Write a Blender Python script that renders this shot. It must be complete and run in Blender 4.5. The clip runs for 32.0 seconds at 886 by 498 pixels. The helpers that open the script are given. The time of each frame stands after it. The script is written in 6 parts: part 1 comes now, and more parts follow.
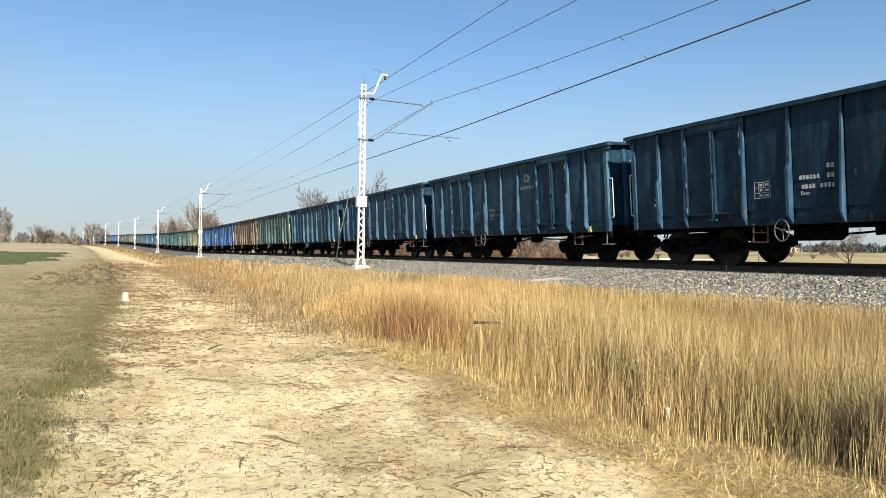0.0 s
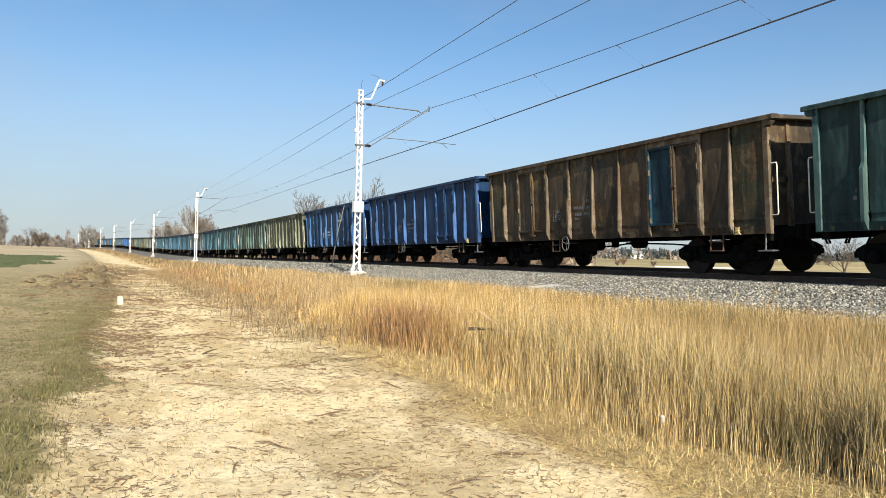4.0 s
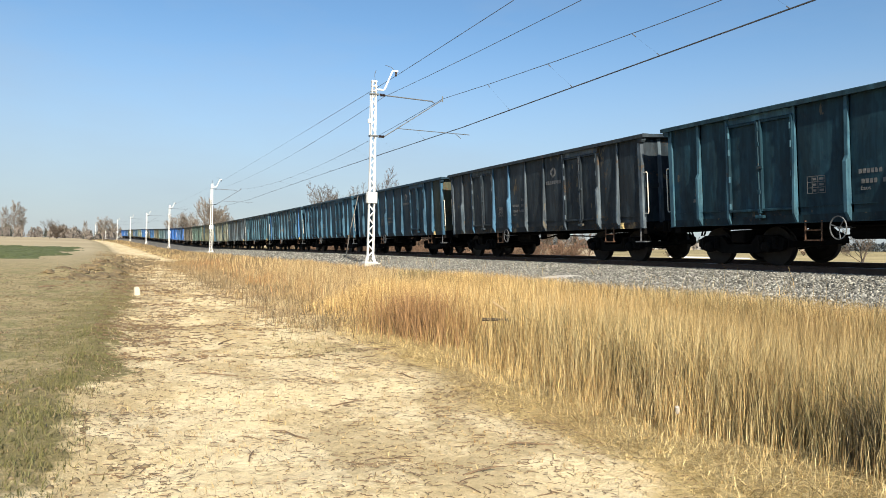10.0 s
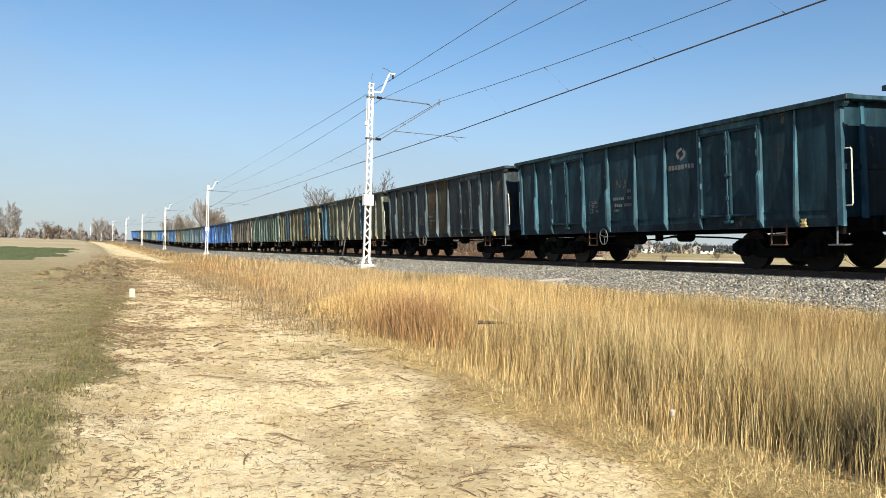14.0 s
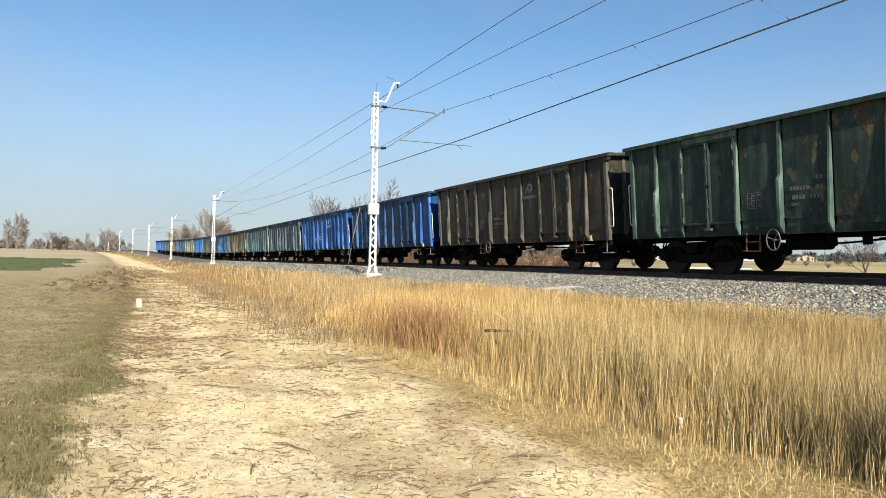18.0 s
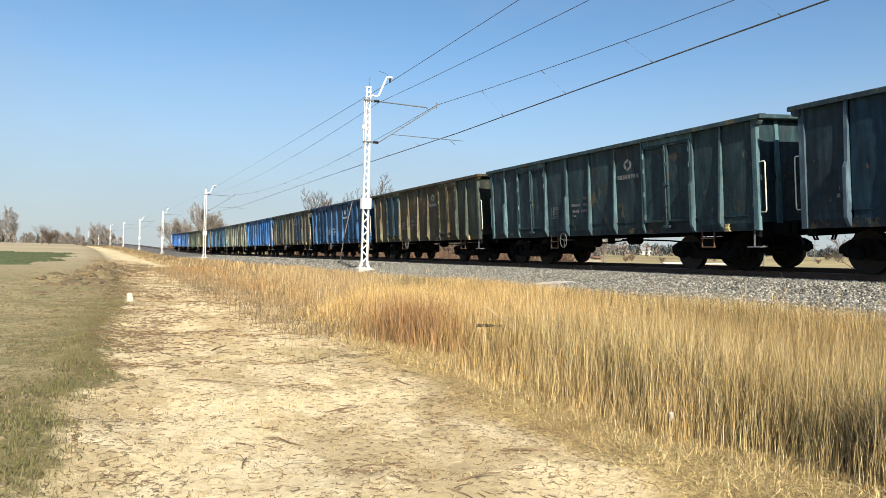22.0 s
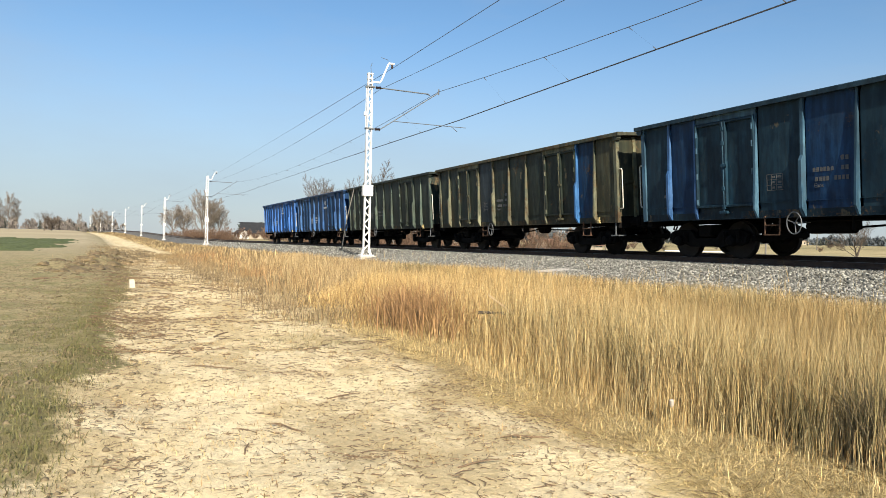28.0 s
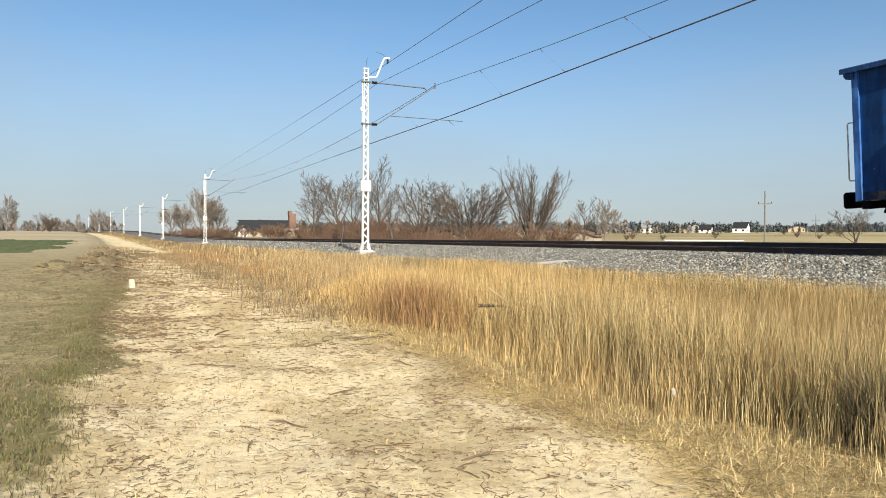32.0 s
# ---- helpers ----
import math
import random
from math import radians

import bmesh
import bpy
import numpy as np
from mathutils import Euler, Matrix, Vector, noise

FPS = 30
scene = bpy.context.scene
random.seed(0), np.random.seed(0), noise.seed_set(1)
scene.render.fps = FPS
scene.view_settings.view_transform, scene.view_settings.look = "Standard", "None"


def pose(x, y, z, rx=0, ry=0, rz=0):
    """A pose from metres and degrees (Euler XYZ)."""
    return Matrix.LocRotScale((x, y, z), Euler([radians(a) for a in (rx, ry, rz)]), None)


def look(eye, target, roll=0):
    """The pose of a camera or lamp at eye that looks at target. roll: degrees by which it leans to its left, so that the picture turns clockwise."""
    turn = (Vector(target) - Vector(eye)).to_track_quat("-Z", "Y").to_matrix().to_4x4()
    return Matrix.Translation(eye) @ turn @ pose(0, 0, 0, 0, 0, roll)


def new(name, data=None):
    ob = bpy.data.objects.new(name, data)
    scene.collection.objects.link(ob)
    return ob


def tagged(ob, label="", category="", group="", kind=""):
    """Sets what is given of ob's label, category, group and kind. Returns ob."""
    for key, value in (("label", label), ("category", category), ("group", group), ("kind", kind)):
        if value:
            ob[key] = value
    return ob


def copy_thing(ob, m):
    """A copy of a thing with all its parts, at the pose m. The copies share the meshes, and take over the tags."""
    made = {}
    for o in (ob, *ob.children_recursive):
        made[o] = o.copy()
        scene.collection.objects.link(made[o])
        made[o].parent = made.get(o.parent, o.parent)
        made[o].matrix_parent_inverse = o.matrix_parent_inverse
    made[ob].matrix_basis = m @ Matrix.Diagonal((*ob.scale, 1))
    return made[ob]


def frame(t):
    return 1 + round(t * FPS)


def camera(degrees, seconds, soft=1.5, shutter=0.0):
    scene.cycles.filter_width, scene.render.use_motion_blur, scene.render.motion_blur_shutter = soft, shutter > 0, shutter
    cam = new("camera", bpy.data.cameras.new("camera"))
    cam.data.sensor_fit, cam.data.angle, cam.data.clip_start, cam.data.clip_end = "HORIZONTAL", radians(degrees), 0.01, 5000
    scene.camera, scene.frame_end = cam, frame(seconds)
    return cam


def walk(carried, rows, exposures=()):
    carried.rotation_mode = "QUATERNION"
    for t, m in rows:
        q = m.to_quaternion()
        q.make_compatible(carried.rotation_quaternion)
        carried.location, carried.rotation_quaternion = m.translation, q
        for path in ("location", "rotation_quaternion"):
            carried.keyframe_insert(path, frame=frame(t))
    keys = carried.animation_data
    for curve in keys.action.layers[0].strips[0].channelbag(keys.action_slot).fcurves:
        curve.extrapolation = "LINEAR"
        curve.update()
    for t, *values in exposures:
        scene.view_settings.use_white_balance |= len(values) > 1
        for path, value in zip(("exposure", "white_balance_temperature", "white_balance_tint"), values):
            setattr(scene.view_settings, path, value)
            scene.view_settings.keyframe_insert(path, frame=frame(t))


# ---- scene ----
# World: rail head of the near rail at z = 0, y runs along the track, x across it.
EYE_Z = 0.153
TRACK_X = 14.90          # centre line on the straight
CURVE_START, CURVE = 13.3, 0.00028
CANT = 4.3               # degrees, far rail higher
GROUND_Z = -1.45
SPEED = 15.54            # metres a second, towards -y
PITCH = 14.04            # wagon length over buffers
FIRST_FRONT = 3.40       # front of the first wagon's body at the start
WAGONS = 36

PATH = [  # seconds, yaw, pitch, roll
    (0, -24.546, 0.508, -0.897),
    (0.5, -24.678, 0.196, -0.714),
    (1, -24.498, 0.31, -0.996),
    (1.5, -24.923, 0.766, -0.819),
    (2, -24.854, 1.217, -0.838),
    (2.5, -24.352, 0.956, -0.965),
    (3, -24.584, 1.261, -1.067),
    (3.5, -24.871, 1.179, -1.342),
    (5.5, -24.754, 0.712, -1.094),
    (6, -24.761, 0.826, -1.067),
    (6.5, -24.536, 0.778, -1.23),
    (7, -24.541, 0.827, -1.257),
    (7.5, -24.383, 0.684, -1.31),
    (8, -24.142, 0.47, -1.325),
    (8.5, -23.611, 0.678, -1.316),
    (9, -23.544, 0.386, -1.452),
    (9.5, -23.837, 0.462, -1.432),
    (10, -23.761, 0.223, -1.231),
    (10.5, -23.56, 0.307, -0.777),
    (11, -23.537, 0.253, -0.969),
    (11.5, -23.654, 0.264, -1.05),
    (12, -23.728, 0.03, -1.025),
    (12.5, -23.875, 0.54, -1.257),
    (13, -23.763, 0.341, -1.162),
    (13.5, -23.822, 0.449, -1.374),
    (14, -24.067, 0.454, -1.459),
    (14.5, -23.924, 0.382, -1.361),
    (16.5, -23.526, 0.63, -0.858),
    (17, -23.896, 0.648, -1.111),
    (17.5, -23.506, 0.917, -1.196),
    (18, -23.608, 1.109, -1.117),
    (18.5, -23.599, 1.042, -1.236),
    (19, -23.654, 0.893, -1.138),
    (19.5, -23.958, 0.88, -1.211),
    (20, -23.829, 0.645, -1.053),
    (20.5, -23.915, 0.655, -1.015),
    (21, -23.989, 0.835, -1.099),
    (21.5, -24.222, 0.74, -1.155),
    (22, -24.235, 0.707, -1.249),
    (22.5, -24.243, 0.619, -1.327),
    (23, -24.286, 0.777, -1.316),
    (23.5, -24.247, 0.934, -1.411),
    (24, -24.202, 0.835, -1.693),
    (24.5, -24.452, 0.991, -1.555),
    (25, -24.53, 0.971, -1.464),
    (25.5, -24.361, 0.552, -1.537),
    (27.5, -24.162, 0.005, -1.249),
    (28, -24.097, -0.312, -1.399),
    (28.5, -23.873, 0.115, -0.921),
    (29, -22.972, -1.186, -1.399),
    (29.5, -24.197, -1.072, -0.607),
    (30, -24.005, -1.22, -0.57),
    (30.5, -24.272, -1.439, -0.551),
    (31, -24.357, -1.289, -0.417),
    (31.5, -24.285, -0.753, -0.465),
    (32, -24.171, -0.795, -0.303),
]

cam = camera(63.5, 32.0, soft=0.85)
walk(cam, [(t, pose(0, 0, EYE_Z, 90 + p, r, yaw)) for t, yaw, p, r in PATH],
     exposures=[(0.0, 0.80), (27.0, 0.80), (30.0, 0.74), (32.0, 0.68)])

# ---- light ----
SUN_EL, SUN_AZ = 29.0, 11.0   # the sun stands behind the camera, nearly along the track
sun_from = Vector((-math.sin(radians(SUN_AZ)) * math.cos(radians(SUN_EL)),
                   -math.cos(radians(SUN_AZ)) * math.cos(radians(SUN_EL)), math.sin(radians(SUN_EL))))
world = bpy.data.worlds.new("sky")
scene.world = world
world.use_nodes = True
wn = world.node_tree.nodes
sky = wn.new("ShaderNodeTexSky")
sky.sky_type = "NISHITA"
sky.sun_disc = False
sky.sun_elevation = radians(SUN_EL)
sky.sun_rotation = radians(180 + SUN_AZ)
sky.altitude = 200
sky.air_density, sky.dust_density, sky.ozone_density = 1.0, 0.25, 2.0
wn["Background"].inputs["Strength"].default_value = 0.074
# pale blue haze lies along the horizon
wl = world.node_tree.links
away = wn.new("ShaderNodeTexCoord")
split = wn.new("ShaderNodeSeparateXYZ")
wl.new(away.outputs["Generated"], split.inputs[0])
band = wn.new("ShaderNodeMapRange")
band.interpolation_type = "SMOOTHSTEP"
band.inputs[1].default_value, band.inputs[2].default_value = -0.02, 0.32
band.inputs[3].default_value, band.inputs[4].default_value = 0.85, 0.0
wl.new(split.outputs[2], band.inputs[0])
haze = wn.new("ShaderNodeMix")
haze.data_type = "RGBA"
haze.inputs[7].default_value = (3.8, 4.05, 4.5, 1)
wl.new(band.outputs[0], haze.inputs[0])
clear = wn.new("ShaderNodeMix")
clear.data_type, clear.blend_type = "RGBA", "MULTIPLY"
clear.inputs[0].default_value = 1.0
clear.inputs[7].default_value = (0.81, 1.0, 1.09, 1)
wl.new(sky.outputs[0], clear.inputs[6])
wl.new(clear.outputs[2], haze.inputs[6])
# a thin veil of high cloud
far = wn.new("ShaderNodeMapping")
far.inputs["Scale"].default_value = (2.2, 1.1, 7.0)
far.inputs["Rotation"].default_value = (0.1, 0.25, 0.4)
wl.new(away.outputs["Generated"], far.inputs[0])
wisps = wn.new("ShaderNodeTexNoise")
wisps.inputs["Scale"].default_value, wisps.inputs["Detail"].default_value, wisps.inputs["Roughness"].default_value = 1.3, 5.0, 0.55
wl.new(far.outputs[0], wisps.inputs["Vector"])
thin = wn.new("ShaderNodeMapRange")
thin.inputs[1].default_value, thin.inputs[2].default_value, thin.inputs[4].default_value = 0.42, 0.75, 0.30
wl.new(wisps.outputs["Fac"], thin.inputs[0])
veil = wn.new("ShaderNodeMix")
veil.data_type = "RGBA"
veil.inputs[7].default_value = (3.5, 4.1, 4.8, 1)
wl.new(thin.outputs[0], veil.inputs[0])
wl.new(haze.outputs[2], veil.inputs[6])
wl.new(veil.outputs[2], wn["Background"].inputs["Color"])
sun_data = bpy.data.lights.new("sun", "SUN")
sun_data.energy, sun_data.angle, sun_data.color = 5.0, radians(0.6), (1.0, 0.89, 0.715)
sun = new("sun", sun_data)
sun.matrix_world = look(sun_from * 100, (0, 0, 0))


# ---- building helpers ----
class Mesh:
    """Collects vertices and faces of one mesh."""

    def __init__(self):
        self.v, self.f = [], []

    def add(self, verts, faces):
        k = len(self.v)
        self.v.extend(tuple(p) for p in verts)
        self.f.extend(tuple(i + k for i in q) for q in faces)
        return self

    def box(self, x0, x1, y0, y1, z0, z1, bevel=0.0, m=None):
        if bevel <= 0:
            p = [(x, y, z) for x in (x0, x1) for y in (y0, y1) for z in (z0, z1)]
            q = [(0, 1, 3, 2), (4, 6, 7, 5), (0, 4, 5, 1), (2, 3, 7, 6), (0, 2, 6, 4), (1, 5, 7, 3)]
        else:
            bm = bmesh.new()
            bmesh.ops.create_cube(bm, size=1)
            bmesh.ops.scale(bm, verts=bm.verts, vec=(x1 - x0, y1 - y0, z1 - z0))
            bmesh.ops.bevel(bm, geom=bm.edges[:], offset=bevel, segments=1, affect="EDGES")
            c = Vector(((x0 + x1) / 2, (y0 + y1) / 2, (z0 + z1) / 2))
            p = [v.co + c for v in bm.verts]
            q = [[v.index for v in face.verts] for face in bm.faces]
            bm.free()
        if m is not None:
            p = [m @ Vector(a) for a in p]
        return self.add(p, q)

    def prism(self, outline, axis, a, b):
        """Extrudes a closed outline along an axis from a to b."""
        n = len(outline)
        put = {"x": lambda u, w, d: (d, u, w), "y": lambda u, w, d: (u, d, w), "z": lambda u, w, d: (u, w, d)}[axis]
        p = [put(u, w, a) for u, w in outline] + [put(u, w, b) for u, w in outline]
        q = [tuple(range(n))[::-1], tuple(range(n, 2 * n))] + [(i, (i + 1) % n, n + (i + 1) % n, n + i) for i in range(n)]
        return self.add(p, q)

    def tube(self, points, radii, sides=6, caps=True):
        pts = [Vector(p) for p in points]
        if not isinstance(radii, (list, tuple)):
            radii = [radii] * len(pts)
        up = None
        p, q = [], []
        for i, c in enumerate(pts):
            d = (pts[min(i + 1, len(pts) - 1)] - pts[max(i - 1, 0)]).normalized()
            if up is None:
                up = Vector((0, 0, 1)) if abs(d.z) < 0.9 else Vector((1, 0, 0))
            a = d.cross(up).normalized()
            b = a.cross(d).normalized()
            up = b
            for k in range(sides):
                w = 2 * math.pi * k / sides
                p.append(c + (a * math.cos(w) + b * math.sin(w)) * radii[i])
        for i in range(len(pts) - 1):
            for k in range(sides):
                j = (k + 1) % sides
                q.append((i * sides + k, i * sides + j, (i + 1) * sides + j, (i + 1) * sides + k))
        if caps:
            q.append(tuple(range(sides))[::-1])
            q.append(tuple((len(pts) - 1) * sides + k for k in range(sides)))
        return self.add(p, q)

    def lathe(self, profile, axis, centre, sides=20):
        """Turns (along, radius) pairs about an axis through centre."""
        p, q = [], []
        for a, r in profile:
            for k in range(sides):
                w = 2 * math.pi * k / sides
                c, s = r * math.cos(w), r * math.sin(w)
                d = {"x": (a, c, s), "y": (c, a, s), "z": (c, s, a)}[axis]
                p.append((centre[0] + d[0], centre[1] + d[1], centre[2] + d[2]))
        n = len(profile)
        for i in range(n - 1):
            for k in range(sides):
                j = (k + 1) % sides
                q.append((i * sides + k, i * sides + j, (i + 1) * sides + j, (i + 1) * sides + k))
        q.append(tuple(range(sides))[::-1])
        q.append(tuple((n - 1) * sides + k for k in range(sides)))
        return self.add(p, q)

    def data(self, name, material, smooth=False):
        me = bpy.data.meshes.new(name)
        me.from_pydata(self.v, [], self.f)
        me.materials.append(material)
        if smooth:
            me.polygons.foreach_set("use_smooth", [True] * len(me.polygons))
        me.validate()
        bm = bmesh.new()
        bm.from_mesh(me)
        bmesh.ops.recalc_face_normals(bm, faces=bm.faces)
        bm.to_mesh(me)
        bm.free()
        return me


def part(name, mesh, material, parent, label="", smooth=False):
    me = mesh if isinstance(mesh, bpy.types.Mesh) else mesh.data(name, material, smooth)
    ob = new(name, me)
    ob.parent = parent
    if label:
        tagged(ob, label)
    return ob


def thing(name, label, category, group="", kind="", m=None):
    ob = new(name)
    ob.empty_display_size = 0.2
    if m is not None:
        ob.matrix_world = m
    return tagged(ob, label, category, group, kind)


def structure(name, mesh, material, label="", smooth=False, category=""):
    ob = new(name, mesh if isinstance(mesh, bpy.types.Mesh) else mesh.data(name, material, smooth))
    return tagged(ob, label, category, "", "structure")


def fast_mesh(name, verts, faces, material, smooth=False):
    """A mesh from numpy arrays: n x 3 vertices and m x k faces."""
    me = bpy.data.meshes.new(name)
    verts, faces = np.asarray(verts, float), np.asarray(faces, int)
    k = faces.shape[1]
    me.vertices.add(len(verts))
    me.vertices.foreach_set("co", verts.ravel())
    me.loops.add(faces.size)
    me.loops.foreach_set("vertex_index", faces.ravel().astype(np.int32))
    me.polygons.add(len(faces))
    me.polygons.foreach_set("loop_start", np.arange(0, faces.size, k, dtype=np.int32))
    me.polygons.foreach_set("loop_total", np.full(len(faces), k, dtype=np.int32))
    if smooth:
        me.polygons.foreach_set("use_smooth", [True] * len(faces))
    me.materials.append(material)
    me.update(calc_edges=True)
    me.validate()
    return me


# ---- the line's geometry ----
def bend(s):
    u = np.maximum(0.0, np.asarray(s, float) - CURVE_START)
    return -CURVE * u * u / 2


def climb(s):
    """The line rises gently beyond the bend."""
    return np.interp(s, [110, 155, 214, 274, 335, 420, 640], [0.0, 0.35, 1.15, 2.2, 3.0, 3.7, 4.6])


def heading(s):
    return math.degrees(math.atan(CURVE * max(0.0, s - CURVE_START)))


def on_track(s, lateral=0.0, z=0.0):
    """A pose on the canted track: lateral from its centre line, z over the rail heads."""
    near = pose(TRACK_X - 0.75 + float(bend(s)), s, float(climb(s)), math.degrees(math.atan(float(climb(s + 5) - climb(s - 5)) / 10)), 0, heading(s))
    return near @ pose(0, 0, 0, 0, -CANT) @ pose(0.75 + lateral, 0, z)


def beside(s, lateral, z):
    return Vector((TRACK_X + float(bend(s)) + lateral, s, z + float(climb(s))))


# ---- materials ----
def material(name):
    m = bpy.data.materials.new(name)
    m.use_nodes = True
    m.node_tree.nodes.clear()
    return m


class Nodes:
    def __init__(self, name):
        self.m = material(name)
        self.t = self.m.node_tree
        self.out = self.n("ShaderNodeOutputMaterial")
        self.b = self.n("ShaderNodeBsdfPrincipled")
        self.link(self.b.outputs[0], self.out.inputs[0])

    def n(self, kind):
        return self.t.nodes.new(kind)

    def link(self, a, b):
        self.t.links.new(a, b)

    def put(self, socket, value):
        if isinstance(value, bpy.types.NodeSocket):
            self.link(value, socket)
        else:
            socket.default_value = value

    def coords(self, which="Object"):
        return self.n("ShaderNodeTexCoord").outputs[which]

    def world_coords(self):
        return self.n("ShaderNodeNewGeometry").outputs["Position"]

    def stretch(self, vec, scale, offset=None):
        mp = self.n("ShaderNodeMapping")
        self.link(vec, mp.inputs["Vector"])
        mp.inputs["Scale"].default_value = scale
        if offset is not None:
            self.put(mp.inputs["Location"], offset)
        return mp.outputs[0]

    def n_turn(self, vec, degrees_):
        mp = self.n("ShaderNodeMapping")
        self.link(vec, mp.inputs["Vector"])
        mp.inputs["Rotation"].default_value = (0, 0, radians(degrees_))
        return mp.outputs[0]

    def noise(self, vec, scale, detail=4, rough=0.6):
        t = self.n("ShaderNodeTexNoise")
        self.link(vec, t.inputs["Vector"])
        t.inputs["Scale"].default_value, t.inputs["Detail"].default_value, t.inputs["Roughness"].default_value = scale, detail, rough
        return t.outputs["Fac"]

    def voronoi(self, vec, scale, feature="F1"):
        t = self.n("ShaderNodeTexVoronoi")
        t.feature = feature
        self.link(vec, t.inputs["Vector"])
        t.inputs["Scale"].default_value = scale
        return t

    def ramp(self, fac, *stops):
        r = self.n("ShaderNodeValToRGB")
        self.link(fac, r.inputs[0])
        e = r.color_ramp.elements
        while len(e) < len(stops):
            e.new(0.5)
        for el, (p, c) in zip(e, stops):
            el.position, el.color = p, (*c, 1) if len(c) == 3 else c
        return r.outputs[0]

    def step(self, fac, lo, hi):
        r = self.n("ShaderNodeMapRange")
        self.link(fac, r.inputs[0])
        self.put(r.inputs[1], lo)
        self.put(r.inputs[2], hi)
        return r.outputs[0]

    def math(self, op, a, b=0.0):
        r = self.n("ShaderNodeMath")
        r.operation = op
        self.put(r.inputs[0], a)
        self.put(r.inputs[1], b)
        return r.outputs[0]

    def mix(self, fac, a, b, blend="MIX"):
        r = self.n("ShaderNodeMix")
        r.data_type, r.blend_type = "RGBA", blend
        self.put(r.inputs[0], fac)
        for s, c in ((r.inputs[6], a), (r.inputs[7], b)):
            self.put(s, (*c, 1) if isinstance(c, tuple) and len(c) == 3 else c)
        return r.outputs[2]

    def bump(self, height, strength, distance):
        r = self.n("ShaderNodeBump")
        self.link(height, r.inputs["Height"])
        r.inputs["Strength"].default_value, r.inputs["Distance"].default_value = strength, distance
        self.link(r.outputs[0], self.b.inputs["Normal"])

    def done(self, color, rough=0.6, metal=0.0, spec=0.5):
        self.put(self.b.inputs["Base Color"], (*color, 1) if isinstance(color, tuple) and len(color) == 3 else color)
        self.put(self.b.inputs["Roughness"], rough)
        self.put(self.b.inputs["Metallic"], metal)
        self.b.inputs["Specular IOR Level"].default_value = spec
        return self.m


def plain(name, color, rough=0.6, metal=0.0, vary=0.25, scale=4.0, bump=0.15, spec=0.5):
    """A single-coloured surface with grain and stains of its own."""
    k = Nodes(name)
    v = k.coords()
    a = k.noise(v, scale, 6)
    b = k.noise(v, scale * 9, 3)
    dark = tuple(c * (1 - vary) for c in color)
    light = tuple(min(1, c * (1 + vary)) for c in color)
    c = k.mix(k.step(a, 0.3, 0.7), dark, light)
    c = k.mix(k.math("MULTIPLY", k.step(b, 0.5, 0.75), 0.35), c, dark)
    k.bump(b, bump, 0.01)
    return k.done(c, rough, metal, spec)


